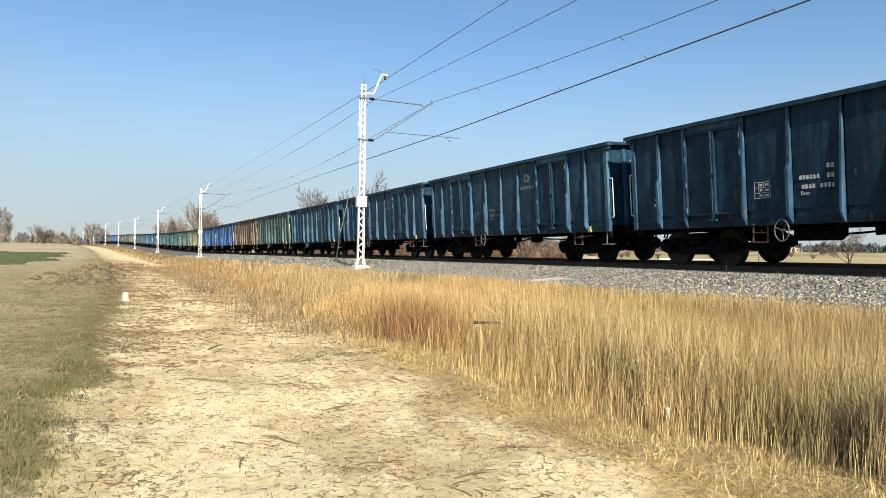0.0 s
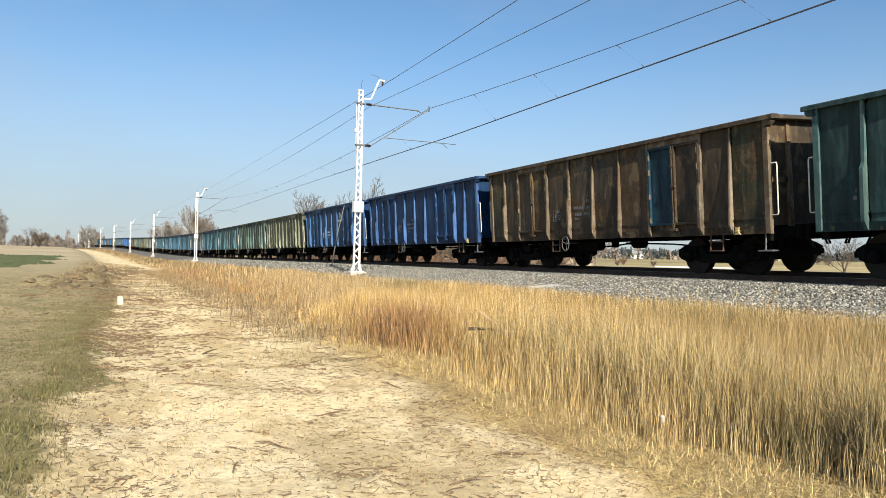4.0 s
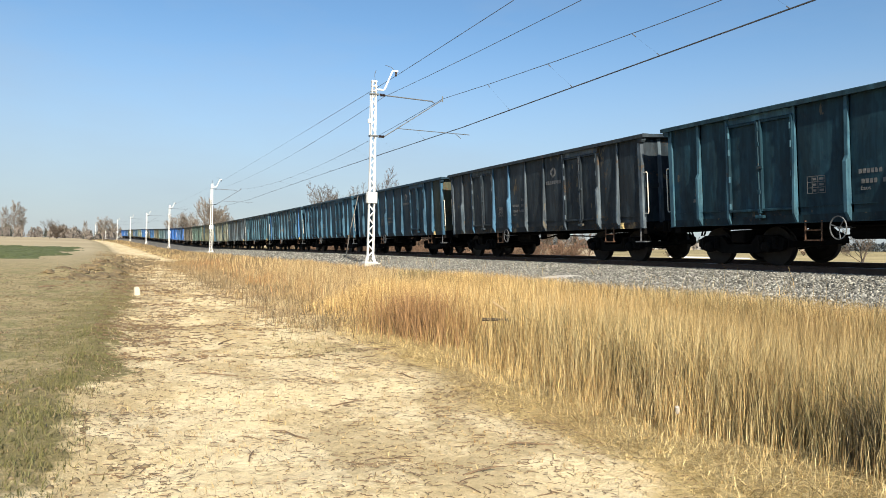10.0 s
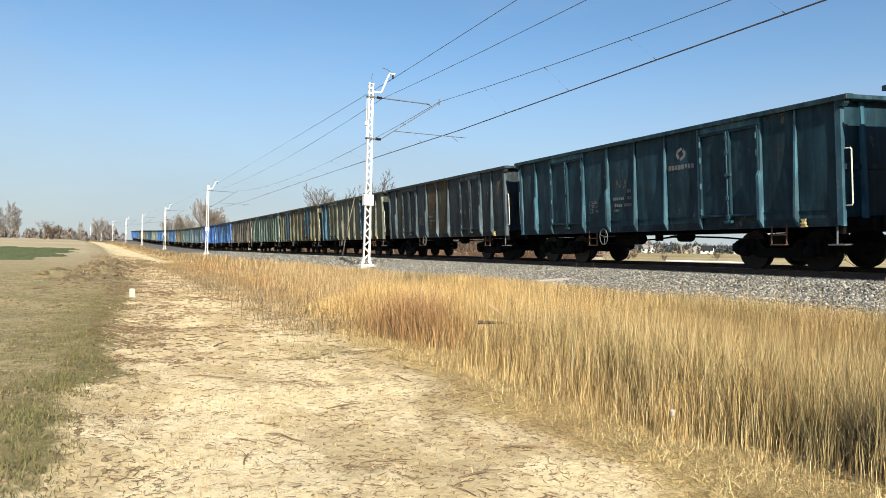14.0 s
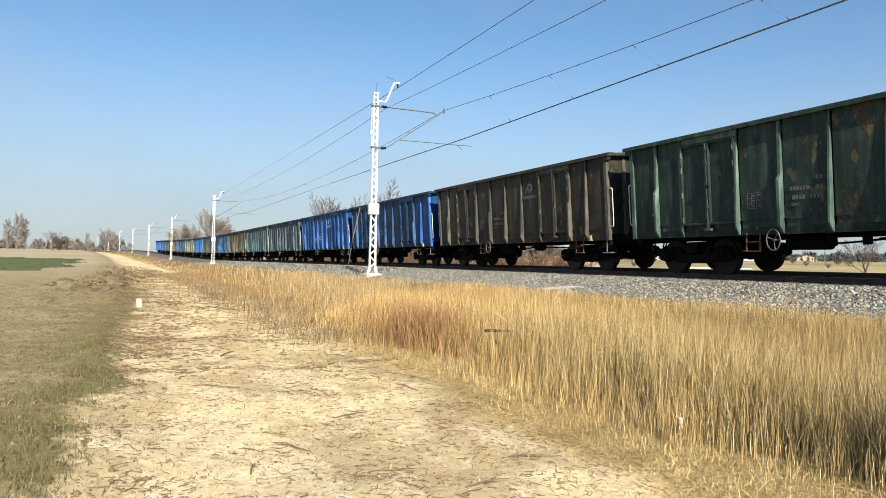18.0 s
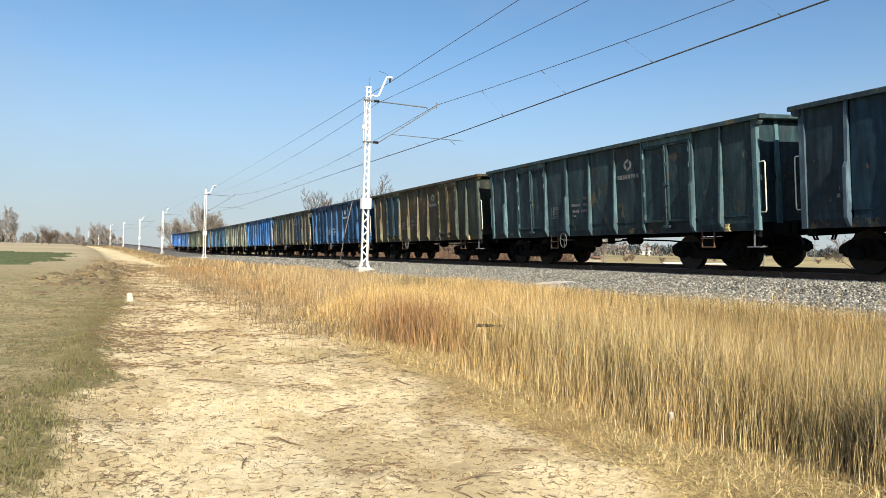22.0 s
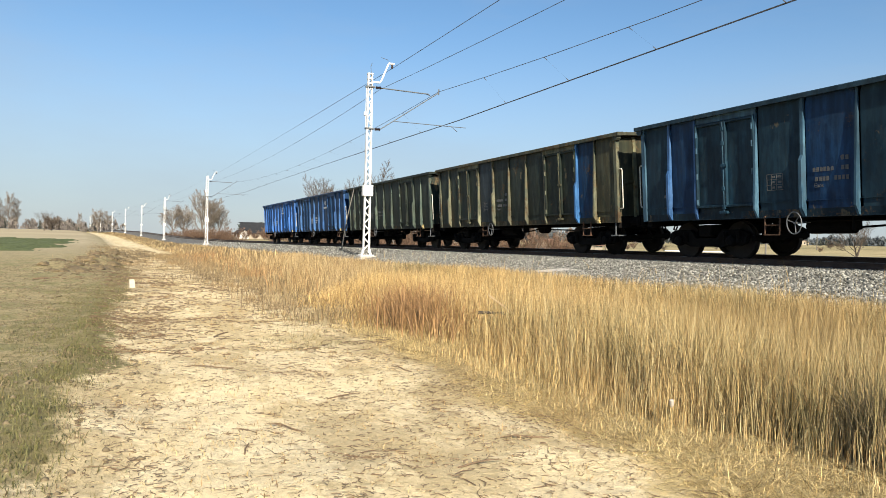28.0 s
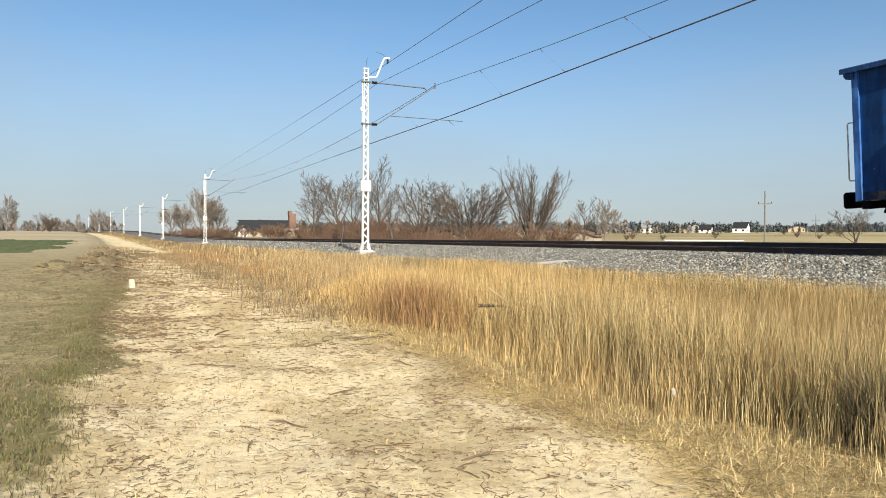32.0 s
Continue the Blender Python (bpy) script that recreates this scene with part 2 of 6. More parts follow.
def wagon_paint():
    """Old freight paint: each part's own colour, faded and streaked, with rust where its alpha says so."""
    k = Nodes("weathered_wagon_paint")
    info = k.n("ShaderNodeObjectInfo")
    shift = k.n("ShaderNodeCombineXYZ")
    for i in range(3):
        k.link(k.math("MULTIPLY", info.outputs["Random"], 37.0 + 11 * i), shift.inputs[i])
    v = k.stretch(k.coords(), (1, 1, 1), shift.outputs[0])
    streak = k.noise(k.stretch(v, (7, 7, 0.5)), 1.0, 5)
    blot = k.noise(v, 1.1, 7, 0.68)
    fine = k.noise(v, 14.0, 5, 0.7)
    base = info.outputs["Color"]
    c = k.mix(k.math("MULTIPLY", k.step(streak, 0.42, 0.72), 0.55), base, k.mix(1.0, base, (2.1, 2.2, 2.25), "MULTIPLY"))
    c = k.mix(k.math("MULTIPLY", k.step(blot, 0.56, 0.70), 0.35), c, k.mix(0.75, c, (0.03, 0.03, 0.035)))
    soot = k.noise(k.stretch(v, (3, 3, 1.2)), 0.8, 6, 0.62)
    c = k.mix(k.math("MULTIPLY", k.step(soot, 0.42, 0.68), 0.35), c, (0.014, 0.020, 0.024))
    # rain-washed runs and dull blotches of older coats
    runs = k.noise(k.stretch(v, (2.6, 2.6, 0.75)), 1.3, 6, 0.62)
    c = k.mix(k.math("MULTIPLY", k.step(runs, 0.50, 0.58), 0.55), c, k.mix(1.0, c, (1.7, 1.75, 1.7), "MULTIPLY"))
    dull = k.noise(k.stretch(v, (1.4, 1.4, 0.8)), 1.9, 7, 0.65)
    c = k.mix(k.math("MULTIPLY", k.step(dull, 0.50, 0.58), 0.6), c, k.mix(1.0, c, (0.45, 0.62, 0.72), "MULTIPLY"))
    bare = k.math("ADD", k.math("MULTIPLY", blot, 0.6), k.math("MULTIPLY", fine, 0.4))
    level = k.math("SUBTRACT", 0.68, k.math("MULTIPLY", info.outputs["Alpha"], 0.24))
    rust = k.step(bare, level, k.math("ADD", level, 0.07))
    rusty = k.mix(k.step(fine, 0.3, 0.7), (0.040, 0.026, 0.016), (0.125, 0.080, 0.042))
    c = k.mix(k.math("MULTIPLY", rust, 0.85), c, rusty)
    # flaked patches where an older, paler coat shows
    flake = k.noise(k.stretch(v, (1.6, 1.6, 0.9)), 1.7, 7, 0.6)
    old = k.step(flake, k.math("SUBTRACT", 0.73, k.math("MULTIPLY", info.outputs["Alpha"], 0.22)), k.math("SUBTRACT", 0.75, k.math("MULTIPLY", info.outputs["Alpha"], 0.20)))
    c = k.mix(k.math("MULTIPLY", old, 0.7), c, k.mix(0.75, c, (0.165, 0.128, 0.072)))
    k.bump(k.math("ADD", k.math("MULTIPLY", blot, 0.7), k.math("MULTIPLY", fine, 0.3)), 0.25, 0.02)
    return k.done(c, k.math("ADD", 0.55, k.math("MULTIPLY", rust, 0.3)), 0.0, 0.16)


PAINT = wagon_paint()
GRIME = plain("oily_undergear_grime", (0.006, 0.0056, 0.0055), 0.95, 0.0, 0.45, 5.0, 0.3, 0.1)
WHEEL_STEEL = plain("worn_wheel_steel", (0.022, 0.018, 0.016), 0.7, 0.2, 0.3, 6.0)
TREAD = plain("polished_tread", (0.45, 0.44, 0.43), 0.25, 1.0, 0.1, 6.0)
RUST = plain("rusted_iron", (0.11, 0.058, 0.033), 0.85, 0.0, 0.4, 9.0, 0.4)
RAIL_RUST = plain("rail_rust", (0.075, 0.045, 0.032), 0.8, 0.0, 0.3, 7.0, 0.3)
RAIL_HEAD = plain("polished_rail_head", (0.30, 0.25, 0.20), 0.45, 1.0, 0.2, 2.0)
def letter_paint():
    """Stencilled marks, as fresh or faded as each part's own colour says."""
    k = Nodes("stencilled_lettering")
    info = k.n("ShaderNodeObjectInfo")
    worn = k.noise(k.coords(), 9.0, 5, 0.7)
    c = k.mix(k.math("MULTIPLY", k.step(worn, 0.45, 0.65), 0.6), info.outputs["Color"], (0.05, 0.055, 0.06))
    return k.done(c, 0.7)


LETTER = letter_paint()
YELLOW = plain("faded_yellow_paint", (0.46, 0.37, 0.17), 0.6, 0.0, 0.3, 9.0)
CREAM = plain("worn_cream_rail_paint", (0.70, 0.67, 0.58), 0.6, 0.0, 0.2, 9.0)
COAL = plain("coal_load", (0.028, 0.029, 0.032), 0.7, 0.0, 0.5, 10.0, 1.0)
MAST_PAINT = plain("white_mast_paint", (0.80, 0.80, 0.78), 0.5, 0.0, 0.08, 3.0)
STEEL = plain("galvanised_steel", (0.13, 0.14, 0.15), 0.6, 0.3, 0.2, 6.0)
WIRE = plain("copper_wire_dark", (0.13, 0.14, 0.16), 0.55, 0.3, 0.2, 6.0)
INSULATOR = plain("brown_porcelain", (0.05, 0.035, 0.03), 0.2, 0.0, 0.2, 6.0)
CONCRETE = plain("pale_concrete", (0.46, 0.44, 0.40), 0.9, 0.0, 0.2, 5.0, 0.4)
SLEEPER = plain("weathered_sleeper_concrete", (0.19, 0.165, 0.14), 0.9, 0.0, 0.3, 6.0, 0.5)
BARK = plain("grey_brown_bark", (0.100, 0.078, 0.060), 0.9, 0.0, 0.35, 4.0, 0.4)
# pale bark of birches and far trees, distance haze put into its colour
PALE_HAZED_BARK = plain("pale_hazed_bark", (0.20, 0.172, 0.145), 0.9, 0.0, 0.35, 4.0, 0.4)


def grass_material(name, dark, light, green=0.0):
    k = Nodes(name)
    g = k.n("ShaderNodeNewGeometry")
    r = g.outputs["Random Per Island"]
    patch = k.noise(g.outputs["Position"], 0.45, 4)
    mid = tuple((p + q) / 2 for p, q in zip(dark, light))
    c = k.ramp(r, (0.0, tuple(0.55 * p for p in dark)), (0.22, dark), (0.6, mid), (1.0, light))
    c = k.mix(k.math("MULTIPLY", k.step(patch, 0.5, 0.68), 0.40), c, (0.40, 0.25, 0.10))
    if green:
        c = k.mix(k.math("MULTIPLY", k.step(r, 1 - green, 1.0), 0.7), c, (0.105, 0.118, 0.045))
    return k.done(c, 0.6, 0.0, 0.3)


STRAW = grass_material("dry_reed_straw", (0.25, 0.152, 0.058), (0.86, 0.63, 0.285))
DULL_STRAW = grass_material("dull_far_straw", (0.24, 0.158, 0.072), (0.70, 0.535, 0.285))
REED = grass_material("pale_grey_reed", (0.19, 0.145, 0.066), (0.74, 0.61, 0.335))
OLIVE = grass_material("olive_dry_stems", (0.085, 0.072, 0.030), (0.37, 0.305, 0.145))
MATTED = grass_material("matted_old_straw", (0.27, 0.190, 0.072), (0.96, 0.77, 0.40))
BLACK_STEM = grass_material("blackened_dead_stems", (0.07, 0.056, 0.032), (0.28, 0.22, 0.12))
HAY = grass_material("pale_fallen_straw", (0.36, 0.26, 0.115), (0.92, 0.75, 0.42))
BROWN_WEED = grass_material("dead_brown_weed", (0.16, 0.088, 0.040), (0.47, 0.285, 0.135))
SCRUB = grass_material("dull_dry_scrub", (0.11, 0.08, 0.045), (0.36, 0.275, 0.155))
GREEN_GRASS = grass_material("winter_green_grass", (0.085, 0.088, 0.030), (0.27, 0.235, 0.095), 0.45)


def ballast_material():
    k = Nodes("ballast_granite")
    g = k.n("ShaderNodeNewGeometry")
    p = k.noise(g.outputs["Position"], 30.0, 4)
    c = k.ramp(g.outputs["Random Per Island"], (0.0, (0.045, 0.045, 0.040)), (0.35, (0.125, 0.125, 0.112)), (0.75, (0.245, 0.245, 0.218)), (1.0, (0.48, 0.475, 0.425)))
    c = k.mix(k.math("MULTIPLY", k.step(p, 0.5, 0.7), 0.4), c, (0.2, 0.18, 0.16))
    return k.done(c, 0.85)


def ballast_bed_material():
    k = Nodes("ballast_bed")
    v = k.world_coords()
    cell = k.voronoi(v, 17.0)
    c = k.ramp(cell.outputs["Color"], (0.0, (0.07, 0.068, 0.06)), (0.5, (0.18, 0.175, 0.155)), (1.0, (0.32, 0.31, 0.275)))
    c = k.mix(k.step(cell.outputs["Distance"], 0.35, 0.75), c, (0.07, 0.065, 0.06))
    k.bump(cell.outputs["Distance"], 1.0, -0.04)
    return k.done(c, 0.9)


BALLAST = ballast_material()
BALLAST_BED = ballast_bed_material()


def ground_material():
    """Sandy track, tilled field, dry meadow: one earth whose cover follows the lie of the land."""
    k = Nodes("earth")
    v = k.world_coords()
    x = k.n("ShaderNodeSeparateXYZ")
    k.link(v, x.inputs[0])
    X, Y = x.outputs[0], x.outputs[1]
    mid = k.noise(v, 1.6, 6, 0.65)
    fine = k.noise(v, 9.0, 6, 0.7)
    grit = k.noise(v, 60.0, 3, 0.7)
    sand = k.mix(k.step(mid, 0.3, 0.7), (0.77, 0.62, 0.36), (0.93, 0.80, 0.53))
    sand = k.mix(k.math("MULTIPLY", k.step(fine, 0.52, 0.66), 0.6), sand, (0.36, 0.26, 0.14))
    tread = k.noise(k.stretch(v, (1.0, 0.55, 1.0)), 0.8, 6, 0.7)
    sand = k.mix(k.math("MULTIPLY", k.step(tread, 0.48, 0.54), 0.62), sand, k.mix(k.step(fine, 0.40, 0.60), (0.34, 0.25, 0.115), (0.60, 0.47, 0.255)))
    speck = k.noise(v, 28.0, 4, 0.75)
    sand = k.mix(k.math("MULTIPLY", k.step(speck, 0.58, 0.70), 0.6), sand, (0.25, 0.185, 0.095))
    sand = k.mix(k.math("MULTIPLY", k.step(grit, 0.5, 0.75), 0.25), sand, (0.26, 0.19, 0.11))
    soil = k.mix(k.step(mid, 0.3, 0.7), (0.28, 0.225, 0.118), (0.46, 0.375, 0.21))
    soil = k.mix(k.math("MULTIPLY", k.step(fine, 0.47, 0.60), 0.7), soil, (0.12, 0.105, 0.045))
    soil = k.mix(k.math("MULTIPLY", k.step(k.noise(v, 0.9, 5, 0.6), 0.5, 0.62), 0.45), soil, (0.15, 0.17, 0.065))
    soil = k.mix(k.math("MULTIPLY", k.step(k.noise(v, 3.1, 5, 0.7), 0.62, 0.68), 0.7), soil, (0.56, 0.46, 0.30))
    straw = k.mix(k.step(fine, 0.35, 0.65), (0.38, 0.285, 0.12), (0.78, 0.62, 0.315))
    wob = k.math("MULTIPLY", k.math("SUBTRACT", mid, 0.5), 0.9)
    wob = k.math("ADD", wob, k.math("MULTIPLY", k.math("SUBTRACT", fine, 0.5), 0.55))
    wob = k.math("ADD", wob, k.math("MULTIPLY", k.math("SUBTRACT", k.noise(v, 0.55, 3), 0.5), 0.8))
    # the cover changes with the distance from the field's edge and from the sand's edge
    u = k.math("MAXIMUM", k.math("SUBTRACT", Y, CURVE_START), 0.0)
    follow = k.math("MULTIPLY", k.math("MULTIPLY", u, u), CURVE / 2)
    to_field, to_straw = k.n("ShaderNodeAttribute"), k.n("ShaderNodeAttribute")
    to_field.attribute_name, to_straw.attribute_name = "from_field", "from_sand"
    F = k.math("ADD", to_field.outputs["Fac"], wob)
    S = k.math("ADD", to_straw.outputs["Fac"], wob)
    rim = k.math("MULTIPLY", k.step(F, -1.3, -0.1), k.step(k.noise(v, 1.2, 5, 0.65), 0.36, 0.52))
    soil = k.mix(k.math("MULTIPLY", rim, 0.85), soil, k.mix(k.step(fine, 0.35, 0.65), (0.10, 0.096, 0.036), (0.25, 0.22, 0.09)))
    rough = k.math("MULTIPLY", k.step(F, 1.3, 0.2), k.math("MULTIPLY", k.step(Y, 10.0, 12.5), k.step(k.noise(v, 1.0, 5, 0.7), 0.40, 0.54)))
    sand = k.mix(k.math("MULTIPLY", rough, 0.75), sand, k.mix(k.step(fine, 0.35, 0.65), (0.22, 0.18, 0.11), (0.50, 0.41, 0.26)))
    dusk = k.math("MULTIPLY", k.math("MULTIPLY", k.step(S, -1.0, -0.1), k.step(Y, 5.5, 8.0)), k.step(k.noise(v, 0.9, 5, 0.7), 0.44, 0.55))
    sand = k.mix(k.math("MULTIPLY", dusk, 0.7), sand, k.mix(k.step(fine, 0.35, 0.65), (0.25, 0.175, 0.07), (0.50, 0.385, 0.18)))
    c = k.mix(k.step(F, -0.08, 0.08), soil, sand)
    # beneath the tall grass the ground colour is darkened to deepen gaps between stems
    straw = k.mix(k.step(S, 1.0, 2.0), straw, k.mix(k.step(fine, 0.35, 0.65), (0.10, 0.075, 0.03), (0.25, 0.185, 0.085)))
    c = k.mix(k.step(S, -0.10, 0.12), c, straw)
    # far meadow and fields beyond the railway
    meadow = k.mix(k.step(k.noise(v, 0.05, 4), 0.4, 0.6), (0.36, 0.28, 0.15), (0.27, 0.235, 0.115))
    strips = k.noise(k.stretch(k.n_turn(v, -48.0), (0.045, 0.003, 1.0)), 1.0, 2, 0.6)
    tilled = k.ramp(strips, (0.36, (0.17, 0.155, 0.07)), (0.43, (0.40, 0.32, 0.17)), (0.50, (0.27, 0.225, 0.105)), (0.56, (0.52, 0.43, 0.24)), (0.64, (0.19, 0.165, 0.075)))
    meadow = k.mix(k.step(X, 34.0, 60.0), meadow, tilled)
    c = k.mix(k.step(k.math("ADD", X, follow), 19.0, 24.0), c, meadow)
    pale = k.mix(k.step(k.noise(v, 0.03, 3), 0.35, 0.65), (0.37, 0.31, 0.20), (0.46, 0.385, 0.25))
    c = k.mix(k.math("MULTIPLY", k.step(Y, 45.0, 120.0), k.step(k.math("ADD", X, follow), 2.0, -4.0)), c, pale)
    k.bump(k.math("ADD", k.math("MULTIPLY", fine, 0.7), k.math("MULTIPLY", grit, 0.3)), 0.9, 0.05)
    return k.done(c, 0.95, 0.0, 0.2)


EARTH = ground_material()
CROP = plain("young_green_crop", (0.085, 0.105, 0.03), 0.9, 0.0, 0.3, 1.5, 0.5)


# ---- ground ----
def profile(x, y):
    """Height of the land; x is measured across the line, already straightened."""
    x, y = np.asarray(x, float), np.asarray(y, float)
    xs = [-4000, -60, -6, -0.6, 0.2, 3.4, 6.4, 7.6, 9.3, 10.6, 12.0, 13.0, 17.2, 18.6, 20.5, 26, 60, 140, 300, 700, 4000]
    zs = [-1.30, -1.30, -1.38, -1.36, -1.45, -1.47, -1.52, -1.40, -0.74, -0.62, -0.60, -0.60, -0.60, -0.75, -1.15, -1.10, -0.85, -0.5, 2.0, 6.5, 26]
    z = np.interp(x, xs, zs)
    rise = np.interp(y, [-1e4, 80, 350, 900, 5000], [0, 0, 3.9, 9.5, 34])
    left = np.clip((2.5 - x) / 6.0, 0, 1)
    right = np.clip((x - 24) / 25.0, 0, 1)
    field = np.interp(y, [-1e4, 80, 350, 420, 5000], [0, 0, 3.9, 4.5, 4.5])
    return z + field * left + rise * 0.6 * right + climb(y) * (1 - left) * (1 - right)


def field_edge(y):
    """Where the tilled field gives way to the sandy track, across the line."""
    return np.interp(y, [2.5, 5.0, 5.6, 6.5, 7.2, 8.0, 8.8, 9.5, 11.8, 16, 22, 37, 64, 114], [-0.8, -0.59, -0.42, -0.30, -0.50, -0.68, -0.40, -0.06, -0.12, -0.32, 0.15, 0.45, -0.1, -0.5])


def sand_edge(y):
    """Where the sand gives way to matted straw."""
    return np.interp(y, [1, 3.4, 3.7, 4.4, 6.2, 7.1, 8.1, 10.2, 13.4, 16, 20.7, 28, 43, 75], [2.6, 3.22, 3.44, 3.70, 3.52, 3.52, 3.84, 3.8, 3.82, 4.4, 4.5, 5.2, 5.6, 6.2])


def reed_edge(y):
    """Where the tall grass begins."""
    return np.interp(y, [1, 3.5, 4.35, 5.0, 5.7, 7.8, 10, 13, 17, 26, 60], [5.6, 5.15, 4.9, 4.58, 4.2, 4.35, 4.6, 4.5, 4.3, 4.5, 5.6])


def bumps(x, y):
    out = np.zeros_like(x)
    for i, (a, b, h) in enumerate(((0.9, 1.3, 0.035), (2.3, 1.9, 0.026), (4.7, 5.3, 0.016), (0.31, 0.23, 0.06), (8.3, 7.1, 0.008))):
        out = out + h * np.sin(a * x + 1.7 * i + 0.6 * np.sin(b * y * 0.7)) * np.cos(b * y + 0.9 * i + 0.8 * np.sin(a * x))
    # heaps of dug earth along the field's edge
    for cx, cy, sx, sy, h in ((-1.1, 44, 0.9, 3.2, 0.68), (-0.3, 55, 0.8, 4.0, 0.55), (-2.6, 37, 1.0, 2.5, 0.36), (0.3, 70, 0.9, 5.0, 0.42), (-0.35, 13.6, 0.35, 1.6, 0.10), (-0.55, 10.3, 0.25, 0.7, 0.07)):
        out = out + h * np.exp(-((x - cx) / sx) ** 2 - ((y - cy) / sy) ** 2)
    return out


gx = np.concatenate([[-3500, -1500, -700, -350, -180, -100, -60, -40, -28, -20, -14, -10], np.arange(-7.5, 10.6, 0.22), np.arange(10.8, 26, 0.7),
                     [28, 32, 38, 46, 56, 70, 90, 115, 145, 180, 230, 300, 380, 480, 600, 800, 1200, 2000, 3500]])
gy = np.concatenate([[-3500, -1500, -700, -300, -120, -60, -30, -15, -8], np.arange(-4, 30, 0.25), np.arange(30, 70, 0.8), np.arange(70, 200, 4.0),
                     np.arange(200, 520, 12.0), [540, 600, 700, 850, 1100, 1500, 2200, 3500]])
GX, GY = np.meshgrid(gx, gy)
GZ = profile(GX, GY) + bumps(GX, GY) * np.clip((9.5 - GX) / 2, 0, 1)
verts = np.stack([GX + bend(np.minimum(GY, 620)), GY, GZ], -1).reshape(-1, 3)
ny, nx = GX.shape
a = np.arange(ny - 1)[:, None] * nx + np.arange(nx - 1)[None, :]
quads = np.stack([a, a + 1, a + nx + 1, a + nx], -1).reshape(-1, 4)
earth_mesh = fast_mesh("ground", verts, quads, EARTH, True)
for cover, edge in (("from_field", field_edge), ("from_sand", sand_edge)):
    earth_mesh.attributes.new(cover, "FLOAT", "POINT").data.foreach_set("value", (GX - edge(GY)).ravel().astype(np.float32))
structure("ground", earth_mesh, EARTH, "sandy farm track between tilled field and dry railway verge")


def land(x, y):
    """Height of the ground at a place in the world."""
    q = float(x) - float(bend(min(y, 620)))
    return float(profile(q, y)) + float(bumps(np.array([q]), np.array([y]))[0]) * min(1, max(0, (9.5 - q) / 2))


# strip of young crop in the field
rng = np.random.RandomState(4)
cx_, cy_ = np.meshgrid(np.arange(-70, -4, 0.35), np.arange(78, 142, 1.2))
cx_ = cx_ + rng.uniform(-0.12, 0.12, cx_.shape)
edge_ = np.clip((-6.4 - 0.9 * np.sin(cy_ * 0.31) - rng.uniform(0, 1.8, cx_.shape) - cx_) / 1.2, 0, 1) * np.clip((cy_ - 79) / 2, 0, 1) * np.clip((140 - cy_) / 2, 0, 1)
cz_ = profile(cx_ - bend(cy_), cy_) + bumps(cx_ - bend(cy_), cy_) - 0.10 + edge_ * rng.uniform(0.12, 0.42, cx_.shape)
na, nb = cx_.shape
ia = np.arange(na - 1)[:, None] * nb + np.arange(nb - 1)[None, :]
m = fast_mesh("crop_strip", np.stack([cx_, cy_, cz_], -1).reshape(-1, 3), np.stack([ia, ia + 1, ia + nb + 1, ia + nb], -1).reshape(-1, 4), CROP)
structure("crop_strip", m, CROP, "green strip of young winter crop", category="crop")

# ---- railway ----
S0, S1 = -560.0, 640.0
stations = [S0 + i * 20 for i in range(int((-40 - S0) / 20))] + [-40 + i * 2.0 for i in range(90)] + [140 + i * 10 for i in range(int((S1 - 140) / 10) + 1)]


def along(name, outline, material, parent=None, label="", canted=True, sides=None):
    """Sweeps an open or closed outline of (lateral, z) along the line."""
    p, n = [], len(outline)
    for s in stations:
        m4 = on_track(s) if canted else None
        for u, w in outline:
            p.append(m4 @ Vector((u, 0, w)) if canted else beside(s, u, w))
    q = [(i * n + k, i * n + k + 1, (i + 1) * n + k + 1, (i + 1) * n + k) for i in range(len(stations) - 1) for k in range(n - 1)]
    if sides:
        q += [(i * n + n - 1, i * n, (i + 1) * n, (i + 1) * n + n - 1) for i in range(len(stations) - 1)]
    mm = Mesh()
    mm.add(p, q)
    return mm.data(name, material)


ballast = structure("ballast_bed", along("ballast_bed", [(-5.5, -0.72), (-4.6, -0.5), (-3.2, -0.42), (-1.95, -0.21), (1.9, -0.02), (2.7, -0.5), (4.0, -0.9)], BALLAST_BED, canted=False),
                    BALLAST_BED, "grey crushed-stone ballast bed of the railway")
railway = thing("railway_track", "single railway track with rusty rails on concrete sleepers", "railway track", kind="structure")
foot = [(-0.075, -0.172), (-0.075, -0.160), (-0.012, -0.135), (-0.012, -0.045), (-0.036, -0.035), (-0.036, -0.004), (-0.028, 0.0), (0.028, 0.0), (0.036, -0.004),
        (0.036, -0.035), (0.012, -0.045), (0.012, -0.135), (0.075, -0.160), (0.075, -0.172)]
for side in (-0.753, 0.753):
    part("rail", along("rail", [(u + side, w) for u, w in foot], RAIL_RUST, sides=True), RAIL_RUST, railway, "rusty steel rail")
    part("rail_head", along("rail_head", [(side - 0.027, 0.001), (side, 0.003), (side + 0.027, 0.001)], RAIL_HEAD), RAIL_HEAD, railway, "polished running surface")

